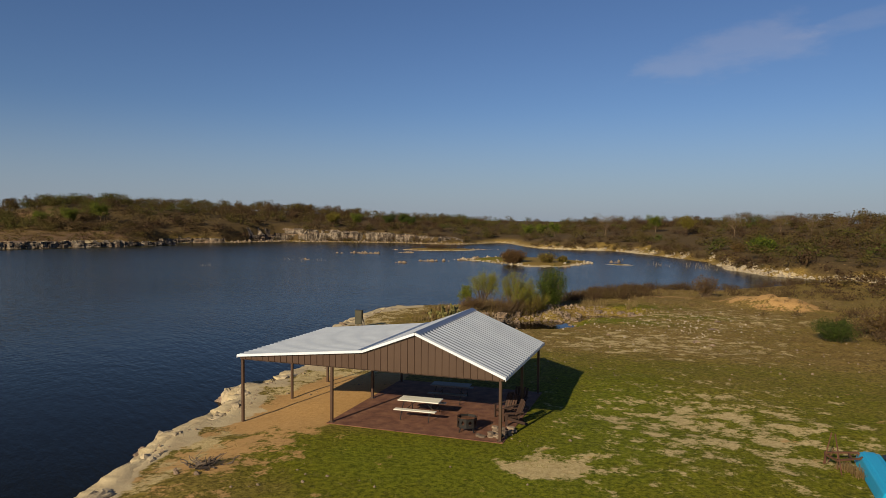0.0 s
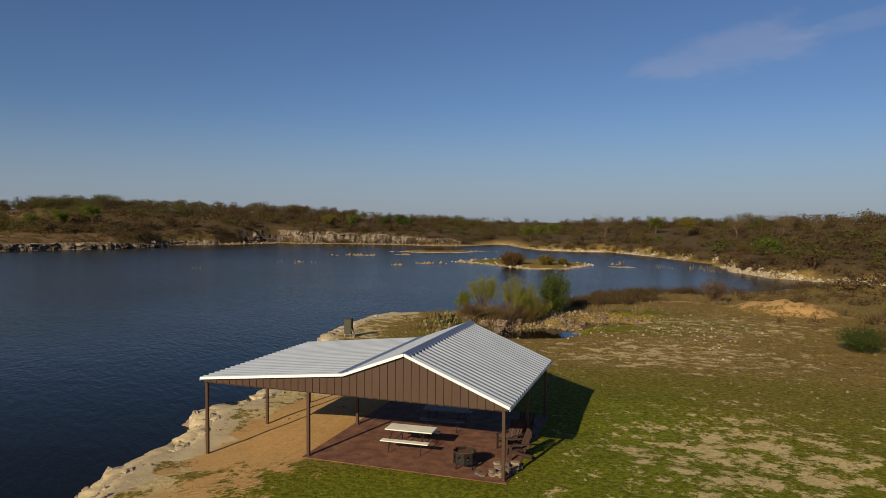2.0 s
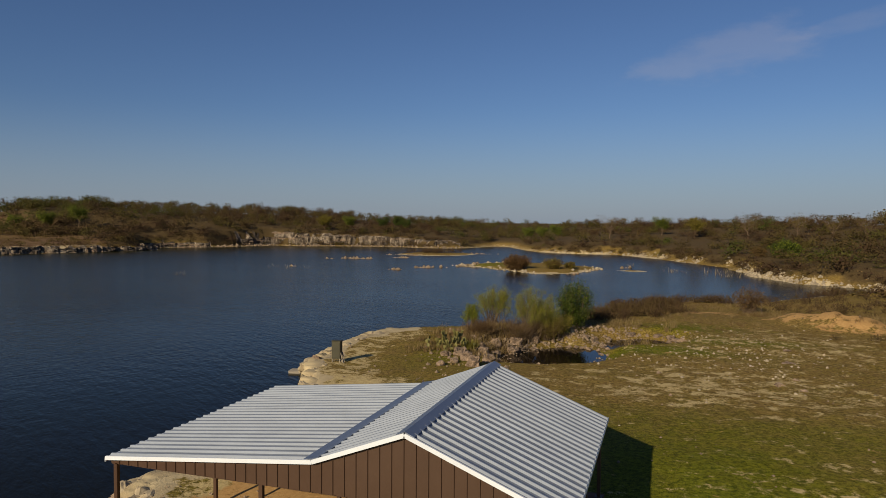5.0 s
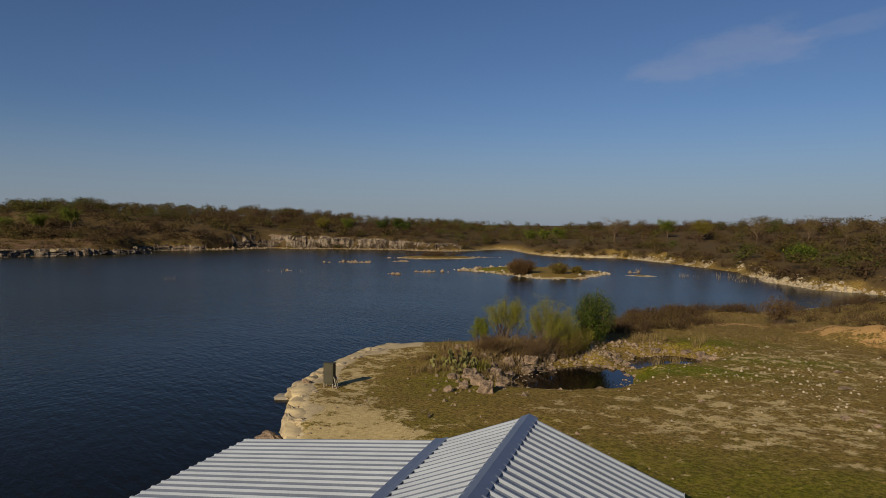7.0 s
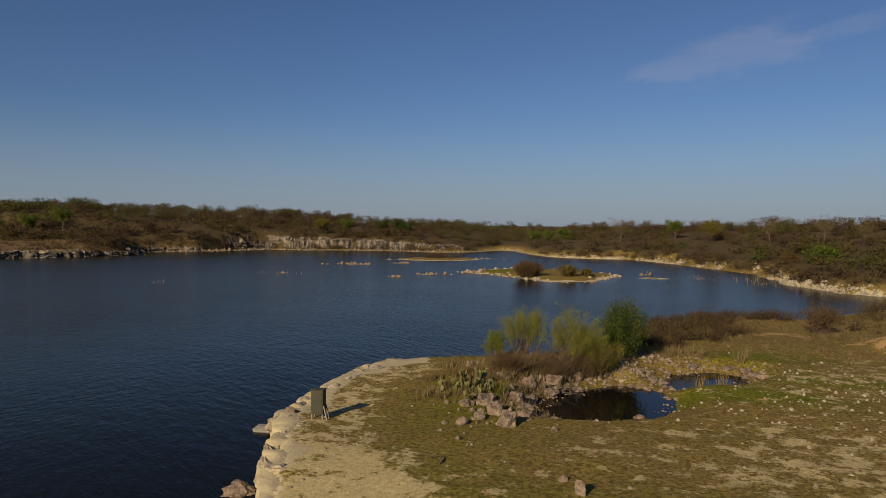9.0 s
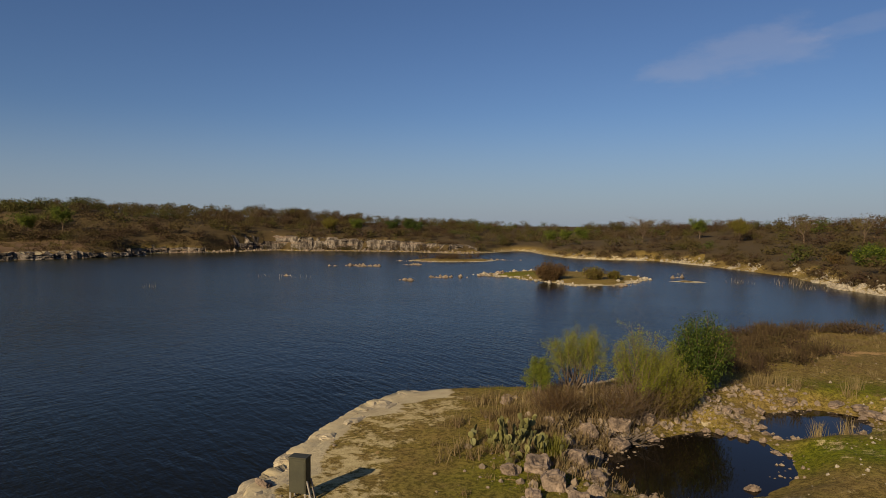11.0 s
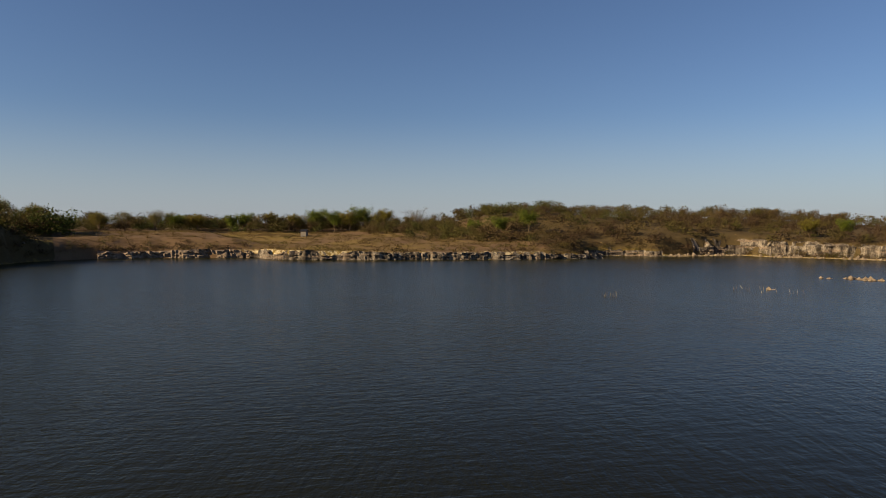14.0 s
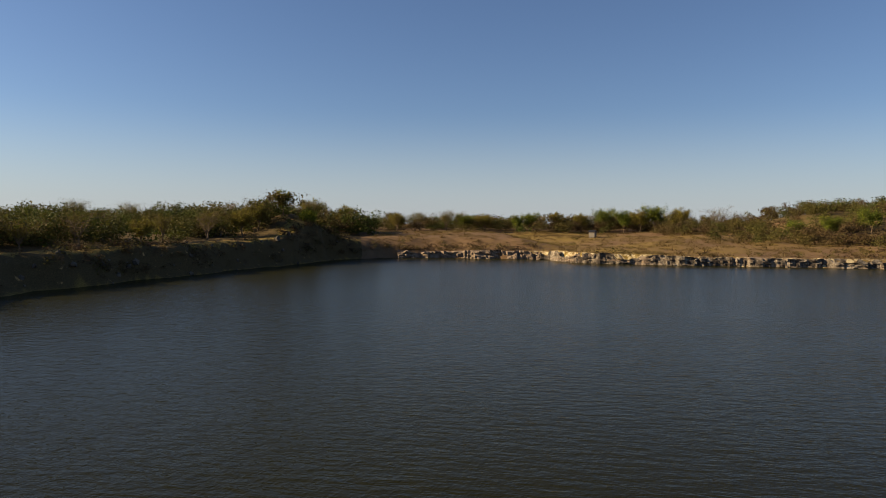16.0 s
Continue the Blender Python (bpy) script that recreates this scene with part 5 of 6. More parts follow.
def grass():
    q = np.random.default_rng(31)
    n = 30000
    x, y = q.uniform(-19, 22, n), q.uniform(-14, 50, n)
    h, d = land(x, y)
    green_at = 0.42 + 0.55 * bell(x, y, -3.0, -3.5, 6.5, 3.2) + 0.4 * bell(x, y, 3.5, 5, 3, 9) + 0.35 * bell(x, y, -11.5, 31.5, 3.0, 6.5) + 0.25 * bell(x, y, 10, 3, 10, 7) + 0.55 * bell(x, y, -16.0, 42.0, 2.6, 1.5) - 0.14 * step(16, 24, y)
    bare = 0.9 * bell(x, y, -11.0, 15.5, 4.0, 6.0) + 0.9 * step(-8.5, -10, x) * (1 - step(2.5, 5.5, d)) * step(42, 38, y) + 1.4 * step(-13.2, -11.8, x) * step(-6.7, -7.4, x) * step(-6, -1, y) * step(11, 8, y) + 0.6 * bell(x, y, 8, 5, 6, 7)
    chance = 0.75 - bare + 0.5 * rough_noise(x, y, 2.4, 101)
    keep = (d > 1.6) & (h > -0.85) & (q.random(n) < chance) & ~((x > -7.55) & (x < 0.25) & (y > -0.3) & (y < 8.1))
    x, y, h, green_at = x[keep], y[keep], h[keep], green_at[keep]
    m = len(x)
    tall = 0.035 + 0.08 * q.random(m) ** 2 + 0.10 * step(30, 45, y) * q.random(m)
    tint = np.clip(green_at + 0.22 * rough_noise(x, y, 3.0, 103) + 0.1 * q.normal(size=m), 0, 1)
    scatter("grass", "short patchy spring grass with dry stems", np.stack([x, y, h - 0.01], 1), np.stack([0.10 + tall * 1.3, tall], 1), tint, q.integers(0, 4, m), GRASS_TEMPLATES, STRAW, "grass")
    # taller straw by the north shore, the pond and the east side
    n = 2600
    x = np.concatenate([q.uniform(-5, 24, 1500), q.normal(-11.0, 1.9, 1100), q.uniform(11, 26, 500), q.normal(0.5, 4.0, 250)])
    y = np.concatenate([q.uniform(50, 76, 1500), q.normal(34.6, 2.4, 1100), q.uniform(22, 46, 500), q.normal(47.0, 1.2, 250)])
    h, d = land(x, y)
    keep = (d > 0.6) & (h > -1.0) & (rough_noise(x, y, 6.0, 105) + 0.6 * q.random(len(x)) > 0.1)
    x, y, h = x[keep], y[keep], h[keep]
    m = len(x)
    tall = (0.18 + 0.38 * q.random(m) ** 1.8) * np.where(y < 47, np.where(x < -7, 1.15, 0.5), 0.8)
    scatter("straw", "tall dry straw in tufts near the shore", np.stack([x, y, h - 0.02], 1), np.stack([0.3 + 0.6 * tall, tall], 1), np.where(y < 45, np.where(x < -7, np.clip(0.14 + 0.06 * q.normal(size=m), 0.02, 0.3), 0.34), np.clip(0.14 + 0.12 * q.normal(size=m), 0, 0.5)), q.integers(4, 7, m), GRASS_TEMPLATES, STRAW, "grass")


grass()


# ---- shrubs and trees ----
BARK = plain("bark", (0.070, 0.043, 0.024), (0.145, 0.095, 0.055), 3.0, 0.9, 0, 25, 0.6, 0.02)
LEAF = tinted("leaves", [(0.0, (0.10, 0.052, 0.022)), (0.3, (0.105, 0.070, 0.020)), (0.5, (0.205, 0.185, 0.022)), (0.65, (0.215, 0.225, 0.024)), (0.82, (0.062, 0.090, 0.011)), (1.0, (0.034, 0.048, 0.010))])


def limb_path(r, base, tip, bend, n=4):
    pts = []
    for k in range(n + 1):
        t = k / n
        p = base.lerp(tip, t)
        p += Vector((r.gauss(0, bend), r.gauss(0, bend), r.gauss(0, bend * 0.5))) * math.sin(t * 3.1)
        pts.append(p)
    return pts


def leaf_mesh(name, points, size, tint, spread, seed, parent, per=1, long=3.0):
    q = np.random.default_rng(seed)
    c = np.repeat(np.array(points), per, 0)
    c = c + q.normal(size=c.shape) * spread
    n = len(c)
    a = q.normal(size=(n, 3)) + (0, 0, 0.6)
    a /= np.linalg.norm(a, axis=1)[:, None]
    b = np.cross(a, q.normal(size=(n, 3)))
    b /= np.linalg.norm(b, axis=1)[:, None]
    s = size * (0.6 + 0.8 * q.random((n, 1)))
    tri = np.stack([c - a * s * long * 0.5, c - b * s * 0.8, c + a * s * long * 0.5], 1)
    ob = link_arrays(name, tri.reshape(-1, 3), np.arange(3 * n).reshape(-1, 3), LEAF, tint=np.repeat(np.clip(tint + 0.08 * q.normal(size=n), 0, 1), 3))
    ob.parent = parent
    return ob


def shrub(label, at, height, width, stems, leaves, size, tint, seed, lean=0.4, low=0.35, spread=0.12, name="shrub", twigs=2, category="shrub"):
    """Many stems from one root, with leaves on their upper parts."""
    r = random.Random(seed)
    z = ground_at(*at)
    ob = thing(name, label, category, (at[0], at[1], z - 0.05), group="shrubs by the water")
    bm, spots = bmesh.new(), []
    for k in range(stems):
        ang = r.uniform(0, 6.283)
        out = width * 0.5 * math.sqrt(r.random())
        h = height * r.uniform(0.6, 1.0) * (1 - 0.35 * (out / (width * 0.5)) ** 2)
        base = Vector((r.gauss(0, width * 0.10), r.gauss(0, width * 0.10), 0))
        tip = Vector((math.cos(ang) * out, math.sin(ang) * out, h))
        pts = limb_path(r, base, tip, 0.05 * height * lean)
        for i, (p, q) in enumerate(zip(pts, pts[1:])):
            add_rod(bm, p, q, 0.022 * height / 3 * (1 - 0.2 * i) , 0.022 * height / 3 * (0.8 - 0.2 * i) + 0.002, 4)
        for j in range(twigs):
            t = r.uniform(low, 0.9)
            p = base.lerp(tip, t)
            q = p + Vector((r.gauss(0, 0.16), r.gauss(0, 0.16), r.uniform(0.1, 0.35))) * height * 0.45
            add_rod(bm, p, q, 0.006 * height / 3, 0.002, 3)
            spots += [tuple(p.lerp(q, u)) for u in (0.4, 0.7, 0.95)]
        for j in range(10):
            t = low + (1 - low) * (j + r.random()) / 10
            i = min(int(t * 4), 3)
            spots.append(tuple(pts[i].lerp(pts[i + 1], t * 4 - i)))
    part("branchwork", bm, BARK, ob)
    per = max(1, round(leaves / len(spots)))
    leaf_mesh("foliage", spots, size, tint, spread, seed, ob, per)
    return ob


shrub("wispy young willow with yellow-green shoots by the beach", (-12.8, 37.6), 2.5, 1.4, 22, 10000, 0.025, 0.72, 1, low=0.5, spread=0.08)
shrub("wispy yellow-green willow shrub on the rubble", (-11.2, 38.6), 3.9, 3.0, 46, 18000, 0.024, 0.61, 2, low=0.55, spread=0.10, twigs=4)
shrub("tall airy willow shrub in first leaf on the rubble", (-8.3, 38.8), 4.3, 3.4, 52, 20000, 0.024, 0.60, 3, low=0.55, spread=0.11, twigs=4)
shrub("tall airy willow shrub in first leaf beside the pond", (-7.2, 39.6), 3.9, 2.6, 36, 13000, 0.024, 0.60, 4, low=0.5, spread=0.11, twigs=4)
shrub("dense dark green leafy shrub above the pond", (-5.5, 43.4), 4.6, 2.7, 34, 15000, 0.055, 0.90, 5, low=0.12, spread=0.24)
shrub("brown bare thicket over the rubble", (-9.0, 37.6), 1.9, 4.4, 120, 7000, 0.028, 0.16, 6, low=0.2, twigs=5)
shrub("olive brown thicket beside the pond", (-7.0, 39.6), 2.5, 3.0, 60, 7000, 0.035, 0.32, 7, low=0.2, twigs=4)
shrub("brown bare thicket beside the beach", (-11.5, 35.6), 1.4, 3.0, 80, 4500, 0.03, 0.08, 8, low=0.2, twigs=5)
shrub("olive shrub that overhangs the pond", (-6.3, 40.6), 2.3, 2.6, 36, 6000, 0.035, 0.46, 9, low=0.2, twigs=4)
shrub("grey-brown leafless shrub near the north shore", (9.9, 62.4), 3.2, 4.0, 60, 900, 0.08, 0.12, 10, low=0.3, twigs=6)
shrub("dense green shrub at the edge of the grass", (17.6, 31.6), 1.9, 3.4, 50, 9000, 0.05, 0.97, 11, low=0.25, spread=0.16, twigs=4)
shrub("brown thicket behind the green shrub", (21.6, 34.5), 2.9, 4.5, 70, 1500, 0.08, 0.18, 12, low=0.2, twigs=6)
shrub("brown thicket at the edge of the grass", (24.0, 37.5), 3.4, 4.5, 70, 1500, 0.08, 0.2, 13, low=0.2, twigs=6)
shrub("purple-brown bush on the island", (-27.6, 123.0), 3.6, 6.6, 130, 6500, 0.13, 0.05, 14, low=0.1, twigs=6, spread=0.2)
shrub("olive bush on the island", (-20.4, 124.5), 2.4, 5.0, 80, 4200, 0.12, 0.30, 15, low=0.1, twigs=4, spread=0.2)
shrub("olive bush at the end of the island", (-17.2, 127.5), 1.7, 2.8, 44, 2200, 0.13, 0.34, 16, low=0.1, twigs=4, spread=0.2)
shrub("round bright green bush on the far bank", (24.8, 141.0), 3.4, 6.2, 60, 6000, 0.2, 0.84, 17, low=0.05, spread=0.45)
shrub("bright green bush at the end of the shaded bank", (-215.0, 19.5), 3.4, 5.0, 60, 6000, 0.2, 0.72, 19, low=0.05, spread=0.4)
shrub("brown bush on the far bank", (20.5, 146.0), 2.6, 4.0, 50, 1400, 0.15, 0.2, 18, low=0.1, twigs=5)


def tree(label, at, height, width, leaves, size, tint, seed, bare=0.0):
    """A trunk that parts into limbs and branches, with leaf clumps on the outer ones."""
    r = random.Random(seed)
    ob = thing("tree", label, "tree", (at[0], at[1], ground_at(*at) - 0.1), group="trees on the skyline")
    bm, spots = bmesh.new(), []
    fork = height * r.uniform(0.22, 0.34)
    base, top = Vector((0, 0, 0)), Vector((r.gauss(0, 0.2), r.gauss(0, 0.2), fork))
    add_rod(bm, base, top, 0.030 * height, 0.021 * height, 7)
    for k in range(7):
        ang = k * 0.9 + r.uniform(-0.3, 0.3)
        out = width * 0.5 * r.uniform(0.35, 0.8)
        tip = Vector((math.cos(ang) * out, math.sin(ang) * out, height * r.uniform(0.68, 0.95)))
        pts = limb_path(r, top, tip, 0.03 * height)
        for i, (p, q) in enumerate(zip(pts, pts[1:])):
            add_rod(bm, p, q, 0.013 * height * (1 - 0.2 * i), 0.013 * height * (0.8 - 0.2 * i) + 0.004, 5)
        for j in range(9):
            t = r.uniform(0.3, 1.0)
            i = min(int(t * 4), 3)
            p = pts[i].lerp(pts[i + 1], t * 4 - i)
            q = p + Vector((r.gauss(0, 1), r.gauss(0, 1), r.uniform(-0.1, 0.9))) * height * 0.11
            add_rod(bm, p, q, 0.0045 * height, 0.002 * height, 3)
            spots += [tuple(p.lerp(q, u)) for u in (0.5, 0.8, 1.0)]
            for _ in range(2 + int(4 * bare)):
                e = q + Vector((r.gauss(0, 1), r.gauss(0, 1), r.uniform(0, 1))) * height * 0.05
                add_rod(bm, q, e, 0.0025 * height, 0.0014 * height, 3)
                spots.append(tuple(e))
    part("trunk", bm, BARK, ob)
    leaf_mesh("crown", spots, size, tint, 0.055 * height, seed, ob, max(1, round(leaves / len(spots))), 1.5)
    return ob


OAK = tree("green crowned tree above the far scrub", (-214.0, 165.0), 7.0, 7.0, 5600, 0.19, 0.80, 31)
BUDDING = tree("budding tree with a thin olive crown", (-215.7, -36.3), 9.0, 7.5, 4200, 0.13, 0.36, 32, 0.6)
BARE = tree("nearly leafless tree on the skyline", (-176.0, 251.0), 6.0, 6.5, 700, 0.13, 0.30, 33, 1.0)
OLIVE = tree("round olive tree on the skyline", (-134.0, 240.0), 6.2, 6.6, 5600, 0.18, 0.38, 34)
DARK = tree("dark evergreen tree on the skyline", (-112.0, 250.0), 5.8, 6.0, 5600, 0.19, 0.96, 35)
more = [(OAK, (-206, 170), 1.05), (OAK, (-199, 177), 1.15), (OAK, (-125, 245), 0.9), (DARK, (-109.5, 261), 1.0), (DARK, (-104, 256), 0.85), (BARE, (-18, 233), 1.35), (OAK, (-0.5, 244), 0.95), (OLIVE, (10, 225), 1.1), (BARE, (24, 204), 1.2), (BARE, (35, 193), 1.2), (BARE, (41, 180), 1.0), (BARE, (46, 170), 1.05), (OAK, (-45, 250), 0.8), (OAK, (-39, 247), 0.85), (OAK, (-51, 254), 0.8),
        (BARE, (-213, -45), 1.1), (BUDDING, (-228.5, -27), 0.95), (BARE, (-230, -19), 1.4), (BARE, (-232, -4), 1.3), (BARE, (-243, 0), 1.4), (BARE, (-249, 5), 1.5), (BUDDING, (-256, 15), 1.1), (OLIVE, (-259, 21), 1.6), (OLIVE, (-263, 32), 1.3), (BUDDING, (-300, 61), 0.95), (BUDDING, (-298, 72), 1.05), (BUDDING, (-296, 77), 1.0), (OLIVE, (-303, 91), 1.2), (OAK, (-299, 104), 1.0), (OAK, (-298, 109), 1.1), (OLIVE, (-294, 119), 1.25), (OAK, (-278, 132), 1.4), (OAK, (-270, 137), 1.3), (OLIVE, (-262, 140), 1.4), (OAK, (-255, 143), 1.45), (OLIVE, (-251, 150), 1.4), (BARE, (-238, 160), 1.6), (OLIVE, (-286, 126), 1.2), (OAK, (-306, 84), 1.1), (BUDDING, (-290, 48), 0.9), (OLIVE, (-276, 42), 1.2),
        (BUDDING, (-150, -25), 0.62), (BARE, (-158, -19), 0.9), (BUDDING, (-166, -22), 0.72), (OLIVE, (-172, -12), 0.85), (BUDDING, (-181, -10), 0.7), (BARE, (-187, -2), 1.0), (BUDDING, (-196, -3), 0.8), (OLIVE, (-203, 4), 1.05), (OLIVE, (-211, 7), 1.1), (BARE, (-141, -36), 0.9), (BUDDING, (-146, -31), 0.65), (OLIVE, (-219, 13), 1.0), (BUDDING, (-226, 20), 0.8), (BARE, (-176, -20), 1.1)]
r = random.Random(8)
for src, at, s in more:
    # those of the west stand behind the field
    for _ in range(14):
        if at[0] < -225 and at[1] > 40 and land(np.array([at[0] * 1.0]), np.array([at[1] * 1.0]))[1][0] < 84:
            at = (at[0] - 4.0, at[1] + 1.6)
    copy_thing(src, pose(at[0], at[1], ground_at(*at) - 0.1, 0, 0, r.uniform(0, 360)) @ Matrix.Diagonal((s, s, s, 1)))


def shore_brush():
    """Low dry brush on the near land's north shore and on the islands."""
    q = np.random.default_rng(55)
    x = np.concatenate([q.uniform(-5.5, 26, 330), q.normal(-66, 4.5, 50), q.normal(-3.5, 1.2, 30), q.uniform(14, 30, 120), q.uniform(-8, 9, 900)])
    y = np.concatenate([q.uniform(64, 92, 330), q.normal(184, 3.0, 50), q.normal(67, 1.5, 30), q.uniform(26, 52, 120), q.uniform(49, 76, 900)])
    h, d = land(x, y)
    keep = (d > 0.3) & (h > -1.15) & ((d < 7 + 2.5 * rough_noise(x, y, 5, 57)) | (x > 13) | (y > 150)) & ~((x > 12) & (x < 20.5) & (y > 46) & (y < 58)) & ~((x < 19) & (y < 44))
    x, y, h = x[keep], y[keep], h[keep]
    m = len(x)
    tall = np.where(y > 150, 1.6, (0.45 + 0.9 * q.random(m) ** 1.5))
    tint = np.clip(0.20 + 0.12 * q.normal(size=m), 0, 0.5)
    scatter("brush", "low russet brush along the shore", np.stack([x, y, h - 0.05], 1), np.stack([tall * 1.7, tall], 1), tint, q.integers(4, 9, m), TEMPLATES, SCRUB, "brush")


shore_brush()


def field_brush():
    q = np.random.default_rng(66)
    n = 9000
    x, y = q.uniform(-330, -150, n), q.uniform(30, 205, n)
    h, d = land(x, y)
    near, south, west, cliff = zones(x, y)
    keep = (west > 0.5) & (d > 1.0) & (d < 90) & (q.random(n) < 0.55 + 0.5 * rough_noise(x, y, 12, 71))
    x, y, h = x[keep], y[keep], h[keep]
    m = len(x)
    tall = 0.35 + 0.6 * q.random(m) ** 2
    tint = np.clip(0.29 + 0.10 * q.normal(size=m) + 0.10 * rough_noise(x, y, 15, 73), 0.08, 0.5)
    scatter("field_grass", "golden dry grass and russet weeds on the far field", np.stack([x, y, h - 0.03], 1), np.stack([tall * 3.0, tall], 1), tint, q.integers(4, 7, m), GRASS_TEMPLATES, STRAW, "grass")


field_brush()


def cliff_brush():
    """Bushes that hang over the far cliffs and grow on the banks down to the water."""
    q = np.random.default_rng(91)
    x1, y1 = along(FAR_CLIFF, 800, 2.2, q, 4.0)
    x2, y2 = along(EAST_BANK[:13], 1300, 3.2, q)
    x3, y3 = along(WEST_CLIFF, 300, 2.0, q)
    x4, y4 = along(SOUTH_BANK, 2000, 4.0, q)
    x5, y5 = along(WEST_CLIFF[6:] + SOUTH_BANK[:3], 1300, 3.4, q)
    x6, y6 = along(FAR_CLIFF[7:] + WEST_CLIFF[:3], 900, 4.0, q)
    x, y = np.concatenate([x1, x2, x3, x4, x5, x6]), np.concatenate([y1, y2, y3, y4, y5, y6])
    h, d = land(x, y)
    near, south, west, cliff = zones(x, y)
    keep = (d > np.where(west > 0.5, 1.4, np.where(cliff > 0.5, 2.6, 1.3))) & (h > -0.9) & (q.random(len(x)) < 0.55 + 0.5 * rough_noise(x, y, 14, 95)) & (near < 0.5)
    x, y, h, south = x[keep], y[keep], h[keep], south[keep]
    m = len(x)
    tall = (0.7 + 1.5 * q.random(m) ** 1.6) * np.where(south > 0.5, 0.95, 1.0)
    tint = np.clip(0.25 + 0.22 * q.normal(size=m), 0, 0.8)
    scatter("bank_brush", "brown and olive brush over the far banks", np.stack([x, y, h - 0.1], 1), np.stack([tall * 1.6, tall], 1), tint, np.where(x > -60, NEAR_CROWN, CROWN) + q.integers(0, 10, m), TEMPLATES, SCRUB, "brush")


cliff_brush()


def side_scrub():
    """Brown thicket beyond the grass on the east side."""
    q = np.random.default_rng(97)
    n = 900
    x, y = q.uniform(20, 80, n), q.uniform(30, 100, n)
    h, d = land(x, y)
    near, south, west, cliff = zones(x, y)
    keep = (d > 1.2) & (h > -0.9) & (near > 0.4) & (x > 23 + 5 * rough_noise(x, y, 12, 111)) & (q.random(n) < 0.5 + 0.5 * rough_noise(x, y, 9, 113)) & ~((x < 21.5) & (y < 60))
    x, y, h = x[keep], y[keep], h[keep]
    m = len(x)
    tall = 0.9 + 2.2 * q.random(m) ** 1.6
    tint = np.clip(0.20 + 0.2 * q.normal(size=m), 0, 0.8)
    scatter("side_thicket", "brown and olive thicket beyond the grass", np.stack([x, y, h - 0.1], 1), np.stack([tall * 1.4 + 0.5, tall], 1), tint, NEAR_CROWN + q.integers(0, 10, m), TEMPLATES, SCRUB, "thicket")


side_scrub()


# ---- things under and round the pavilion ----
WHITE_PLASTIC = plain("white_plastic", (0.62, 0.59, 0.52), (0.74, 0.71, 0.64), 2.0, 0.5, 0, 40, 0.05)
GREY_PLASTIC = plain("grey_plastic", (0.10, 0.105, 0.11), (0.15, 0.155, 0.16), 2.0, 0.5, 0, 40, 0.05)
DARK_STEEL = plain("dark_steel", (0.02, 0.02, 0.021), (0.05, 0.045, 0.042), 3.0, 0.5, 0.6, 60, 0.1)
RUST = plain("rusty_steel", (0.055, 0.022, 0.012), (0.15, 0.062, 0.03), 4.0, 0.85, 0.2, 60, 0.4)
CEDAR = pieces("weathered_red_wood", (0.030, 0.015, 0.010), (0.070, 0.033, 0.020), 14.0, 0.8, 0.3, 0.004, "object")
GREY_WOOD = pieces("weathered_grey_wood", (0.15, 0.125, 0.10), (0.30, 0.26, 0.21), 14.0, 0.85, 0.3, 0.004, "object")
OLIVE_PAINT = plain("olive_painted_metal", (0.030, 0.027, 0.013), (0.050, 0.044, 0.021), 2.0, 0.6, 0.1, 30, 0.1)
BLUE_HULL = plain("turquoise_plastic", (0.010, 0.32, 0.56), (0.018, 0.38, 0.62), 1.2, 0.35, 0, 30, 0.05)
DRIFT = plain("drift_wood", (0.05, 0.035, 0.025), (0.13, 0.095, 0.07), 3.0, 0.9, 0, 30, 0.5, 0.01)
FLAGSTONE = pieces("flagstone", (0.10, 0.07, 0.048), (0.27, 0.20, 0.14), 10.0, 0.9, 0.6, 0.01, "object")
STRAW_STEM = plain("straw_stem", (0.20, 0.15, 0.075), (0.34, 0.265, 0.14), 3.0, 0.9, 0, 30, 0.1)
CACTUS_SKIN = pieces("cactus_pad_skin", (0.080, 0.074, 0.018), (0.190, 0.168, 0.048), 18.0, 0.7, 0.3, 0.005, "object")


def rods(points, r, sides=6):
    bm = bmesh.new()
    for a, b in zip(points, points[1:]):
        add_rod(bm, a, b, r, r, sides)
    return bm


def picnic_table(at, rz, top_mat, label):
    ob = thing("picnic_table", label, "table", at, rz, "picnic tables")
    part("tabletop", box_bm((-0.92, -0.38, 0.69), (0.92, 0.38, 0.735), 0.012), top_mat, ob)
    for s in (-1, 1):
        part("bench", box_bm((-0.92, s * 0.74 - 0.14, 0.415), (0.92, s * 0.74 + 0.14, 0.455), 0.012), top_mat, ob)
        x = s * 0.62
        part("leg_frame", rods([(x, -0.82, 0.0), (x, -0.66, 0.415), (x, -0.30, 0.69)], 0.019), DARK_STEEL, ob)
        part("leg_frame", rods([(x, 0.82, 0.0), (x, 0.66, 0.415), (x, 0.30, 0.69)], 0.019), DARK_STEEL, ob)
        part("cross_bar", rods([(x, -0.72, 0.27), (x, 0.72, 0.27)], 0.016), DARK_STEEL, ob)
        part("brace", rods([(x, 0.0, 0.28), (s * 0.12, 0.0, 0.69)], 0.013), DARK_STEEL, ob)
    return ob


picnic_table((-4.1, 2.08, 0.0), 2.5, WHITE_PLASTIC, "white folding plastic picnic table with two benches")
picnic_table((-3.7, 5.1, 0.0), 4.0, GREY_PLASTIC, "grey picnic table standing in the shade of the roof")


